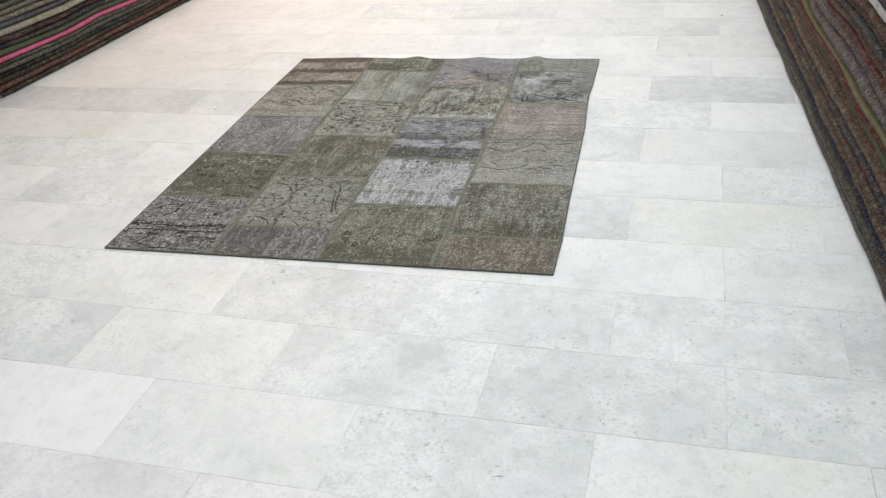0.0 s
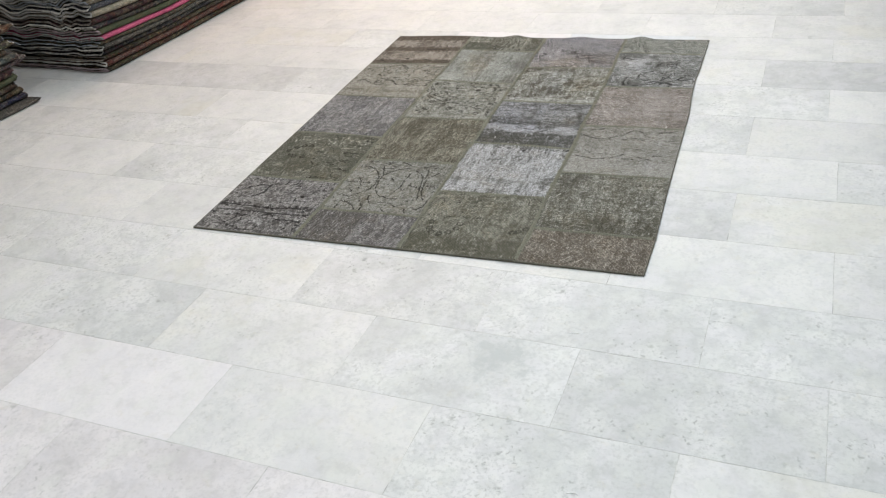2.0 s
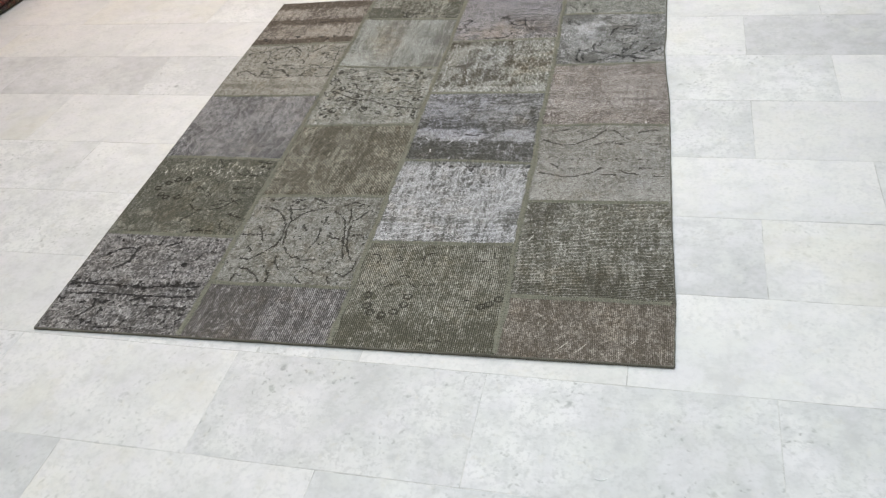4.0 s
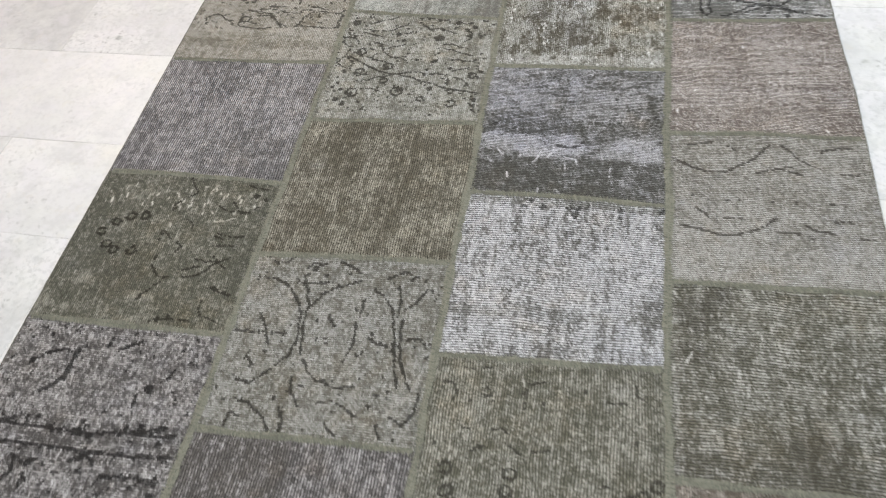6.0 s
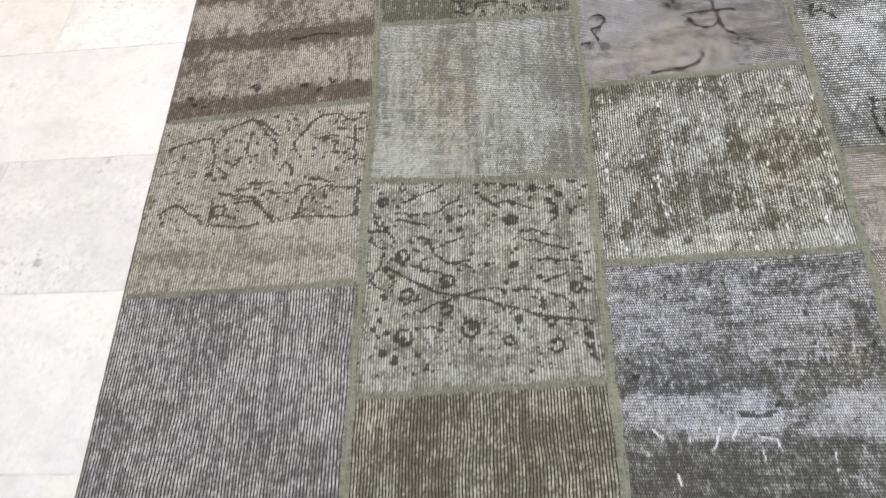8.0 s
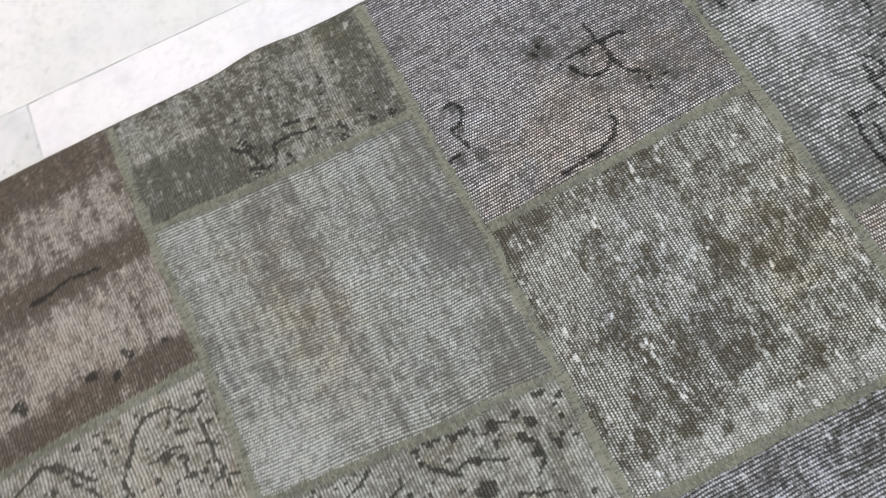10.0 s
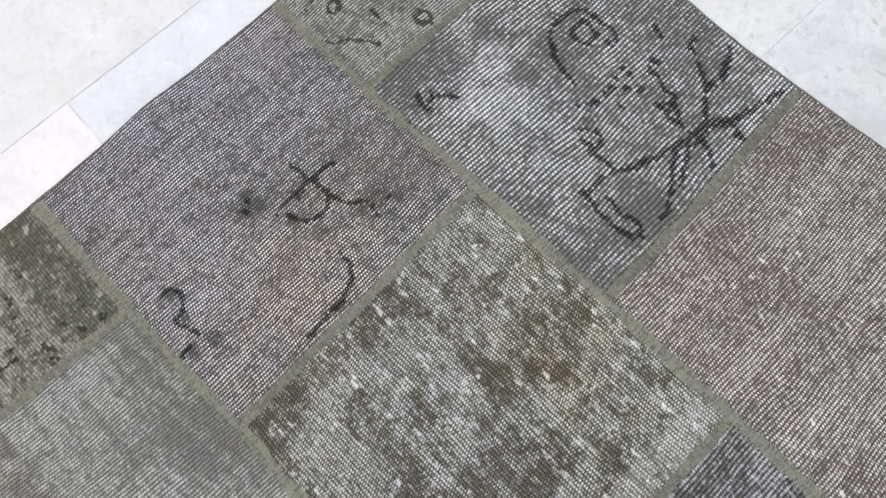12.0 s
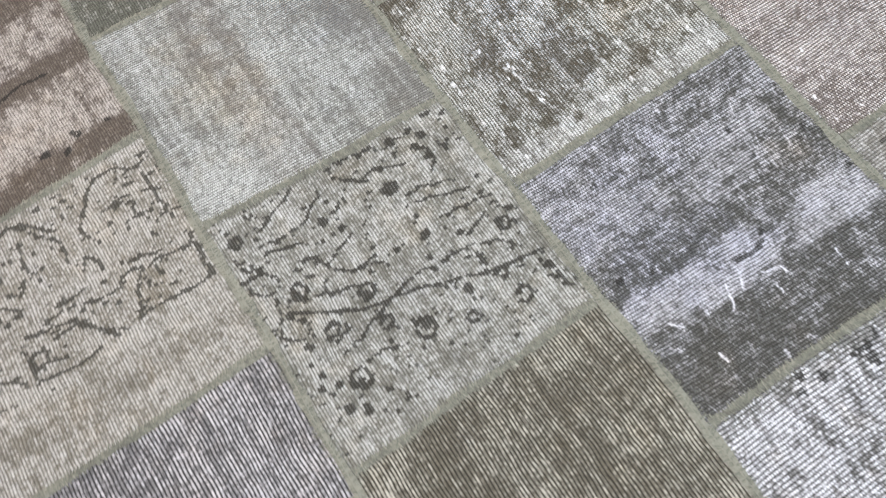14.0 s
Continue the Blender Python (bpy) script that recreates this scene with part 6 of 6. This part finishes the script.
RIGHT_LAYERS = [("grey", 0.026, "grey"), ("grey", 0.028, "grey-green"), ("olive", 0.022, "olive grey"), ("navy", 0.04, "navy blue"), ("tan", 0.036, "tan and brown"), ("brown", 0.034, "brown patterned"),
                ("slate", 0.034, "dark grey"), ("tan", 0.044, "beige patterned"), ("rust", 0.034, "rust"), ("moss", 0.026, "grey-green"), ("red", 0.035, "red patterned"),
                ("mustard", 0.021, "plain mustard"), ("mauve", 0.053, "mauve-grey"), ("mauve", 0.05, "plum"), ("red", 0.024, "dark red"), ("rust", 0.034, "red-brown"),
                ("slate", 0.026, "slate"), ("brown", 0.034, "red-brown"), ("rust", 0.03, "rust patterned"), ("white", 0.045, "white"), ("black", 0.04, "black"), ("brown", 0.035, "brown"), ("grey", 0.03, "grey")]
stack((2.588, -0.55), unit(-0.046, 1), unit(-1, -0.046), 4.6, 0.95, RIGHT_LAYERS, 8, 0.03, "rugs of the right-hand row", "a tall wall-side stack")


# ---- floor tiles, 30.7 by 61.8 cm, laid in half bond and turned a little to the rug ----
TURN_TILES, TILE_U, TILE_V, START_V, START_U = radians(-1.8), 0.618, 0.307, -0.012, 1.815
JOINT = 0.0007
OFF_COURSE = {3: -0.021, 7: -0.024}  # courses that start off their line
OFF_TILE = {4: -0.042, 6: -0.04}
TONES = {  # (course, tile): which marble
    (-4, -2): M_PINK_LIT, (-4, -3): M_PINK_LIT, (-4, -4): M_PINK_LIT, (-3, -4): M_PINK_LIT, (-1, -4): M_PALE, (-4, -1): M_PALE, (-4, 0): M_CREAM, (-3, -3): M_SNOW, (-3, -2): M_WHITE, (-3, -1): M_PALE, (-3, 0): M_CREAM, (-3, 1): M_PALE,
    (-2, -4): M_PALE, (-2, -3): M_CREAM, (-2, -2): M_SMOKE, (-2, -1): M_PALE, (-2, 0): M_PALE, (-1, -3): M_CREAM, (-1, -2): M_PALE, (-1, -1): M_PALE, (-1, 0): M_PALE, (-1, 1): M_PALE,
    (6, -2): M_BLUE, (6, -3): M_SNOW, (0, -5): M_WHITE, (0, -4): M_WHITE, (0, -1): M_WHITE, (0, 0): M_CREAM, (1, -1): M_GREY, (1, 0): M_CREAM, (1, 1): M_PALE, (2, -1): M_WHITE, (2, 0): M_PALE,
    (3, -1): M_PALE, (3, 0): M_WHITE, (3, 1): M_WHITE, (3, -5): M_CREAM, (4, -1): M_PALE, (4, 0): M_WHITE, (4, -5): M_GREY, (4, -6): M_GREY, (5, 0): M_GREY, (5, 1): M_GREY, (5, -4): M_WHITE, (5, -5): M_CREAM,
}


def tile_shape(w, h, seed):
    """A tile with a worn, slightly chipped arris all round, its top at floor level."""
    a, b, r = w / 2, h / 2, random.Random(seed)
    rim = [(-a + w * k / 7, -b) for k in range(7)] + [(a, -b + h * k / 4) for k in range(4)] + [(a - w * k / 7, b) for k in range(7)] + [(-a, b - h * k / 4) for k in range(4)]
    n = len(rim)
    low = [(x, y, -0.01) for x, y in rim]
    side = [(x, y, -0.0012) for x, y in rim]
    top = []
    for x, y in rim:
        e = 0.0003 + 0.0026 * r.random() ** 4
        top.append((x - math.copysign(e, x) if abs(x) > a - 0.001 else x, y - math.copysign(e, y) if abs(y) > b - 0.001 else y, 0))
    ring = [(k, (k + 1) % n) for k in range(n)]
    f = [tuple(range(2 * n, 3 * n))] + [(k, j, j + n, k + n) for k, j in ring] + [(k + n, j + n, j + 2 * n, k + 2 * n) for k, j in ring]
    return low + side + top, f


def lay_tiles():
    verts, faces = tile_shape(TILE_U - JOINT, TILE_V - JOINT, 1)
    shapes = {m: [mesh_of("tile", *tile_shape(TILE_U - JOINT, TILE_V - JOINT, seed), m) for seed in range(4)] for m in (M_WHITE, M_GREY, M_PALE, M_CREAM, M_SNOW, M_BLUE, M_PINK_LIT, M_SMOKE)}
    turn = Matrix.Rotation(TURN_TILES, 4, "Z")
    near, far = [], []
    chance = random.Random(4)
    for course in range(-15, 20):
        for k in range(-10, 6):
            u = START_U + TILE_U * (k + 0.5) + (0.0 if course % 2 else TILE_U / 2) + OFF_TILE.get(course, 0.0)
            below, above = (TILE_V * c + OFF_COURSE.get(c, 0.0) for c in (course, course + 1))
            v = START_V + (below + above) / 2
            spot = turn @ Vector((u, v, 0))
            if not (WEST - 0.25 < spot.x < EAST + 0.25 and SOUTH - 0.12 < spot.y < NORTH + 0.12):
                continue
            m = TONES.get((course, k)) or chance.choices((M_WHITE, M_PALE, M_CREAM), (60, 22, 18))[0]
            (near if -1.75 < spot.x < 2.75 and -1.9 < spot.y < 3.5 else far).append((spot, m, (above - below) / TILE_V))
    for spot, m, wide in near:
        ob = part("tile", shapes[m][chance.randrange(4)], floor)
        ob.matrix_basis = Matrix.Translation(spot + Vector((0, 0, chance.uniform(-0.0003, 0)))) @ turn @ Matrix.Diagonal((1, wide, 1, 1))
    vs, fs = [], []
    for spot, m, wide in far:
        fs += [tuple(i + len(vs) for i in f) for f in faces]
        vs += [spot + turn @ Vector((v[0], v[1] * wide, v[2])) for v in verts]
    tagged(part("outer_tiles", mesh_of("outer_tiles", vs, fs, M_WHITE), floor, "white marble tiles further off"), kind="stuff")


lay_tiles()


# ---- scraps on the floor ----
def scrap(x, y, r, material, label):
    """A crumpled bit of wool, a centimetre or two across."""
    chance = random.Random(9)
    k = [(math.cos(a) * r * chance.uniform(0.6, 1.1), math.sin(a) * r * chance.uniform(0.6, 1.1)) for a in [i * math.pi / 4 for i in range(8)]]
    v = [(px, py, 0.0) for px, py in k] + [(px * 0.6, py * 0.6, r * chance.uniform(0.4, 0.7)) for px, py in k]
    f = [tuple(range(7, -1, -1)), tuple(range(8, 16))] + [(i, (i + 1) % 8, (i + 1) % 8 + 8, i + 8) for i in range(8)]
    ob = new("scrap_of_thread", mesh_of("scrap_of_thread", v, f, material, True))
    ob.matrix_world = pose(x, y, 0.0)
    tagged(ob, label, "scrap")


def loose_thread(x, y, length, turn, bend):
    """A short pale end of yarn, lightly curled, lying flat on the floor."""
    n, ring, r = 14, 6, 0.0008
    s = np.linspace(-0.5, 0.5, n)
    line = np.stack([s * length, bend * length * np.cos(s * 5.0), np.full(n, r)], 1)
    d = np.gradient(line[:, :2], axis=0)
    d /= np.linalg.norm(d, axis=1)[:, None]
    a = np.linspace(0, 2 * math.pi, ring, endpoint=False)
    verts = np.stack([line + np.stack([-d[:, 1] * math.cos(t) * r, d[:, 0] * math.cos(t) * r, np.full(n, math.sin(t) * r)], 1) for t in a], 1).reshape(-1, 3)
    quads = [(i * ring + j, i * ring + (j + 1) % ring, (i + 1) * ring + (j + 1) % ring, (i + 1) * ring + j) for i in range(n - 1) for j in range(ring)]
    ob = new("loose_thread", array_mesh("loose_thread", verts, quads, M_YARN))
    ob.matrix_world = pose(x, y, 0.0, rz=turn)
    tagged(ob, "short pale thread lying on the marble tiles", "thread", "threads on the floor")


M_YARN = plain("pale_yarn", (0.86, 0.86, 0.85), 0.9, 300, 0.03)
scrap(2.226, 2.727, 0.007, M_BIND, "small dark scrap of thread lying on the white marble")
scrap(-2.171, 1.466, 0.03, ENDS[0], "frayed cream scrap of wool between the two stacks")
loose_thread(1.583, -0.859, 0.03, 10, 0.08)
loose_thread(1.463, -0.306, 0.026, 4, -0.1)
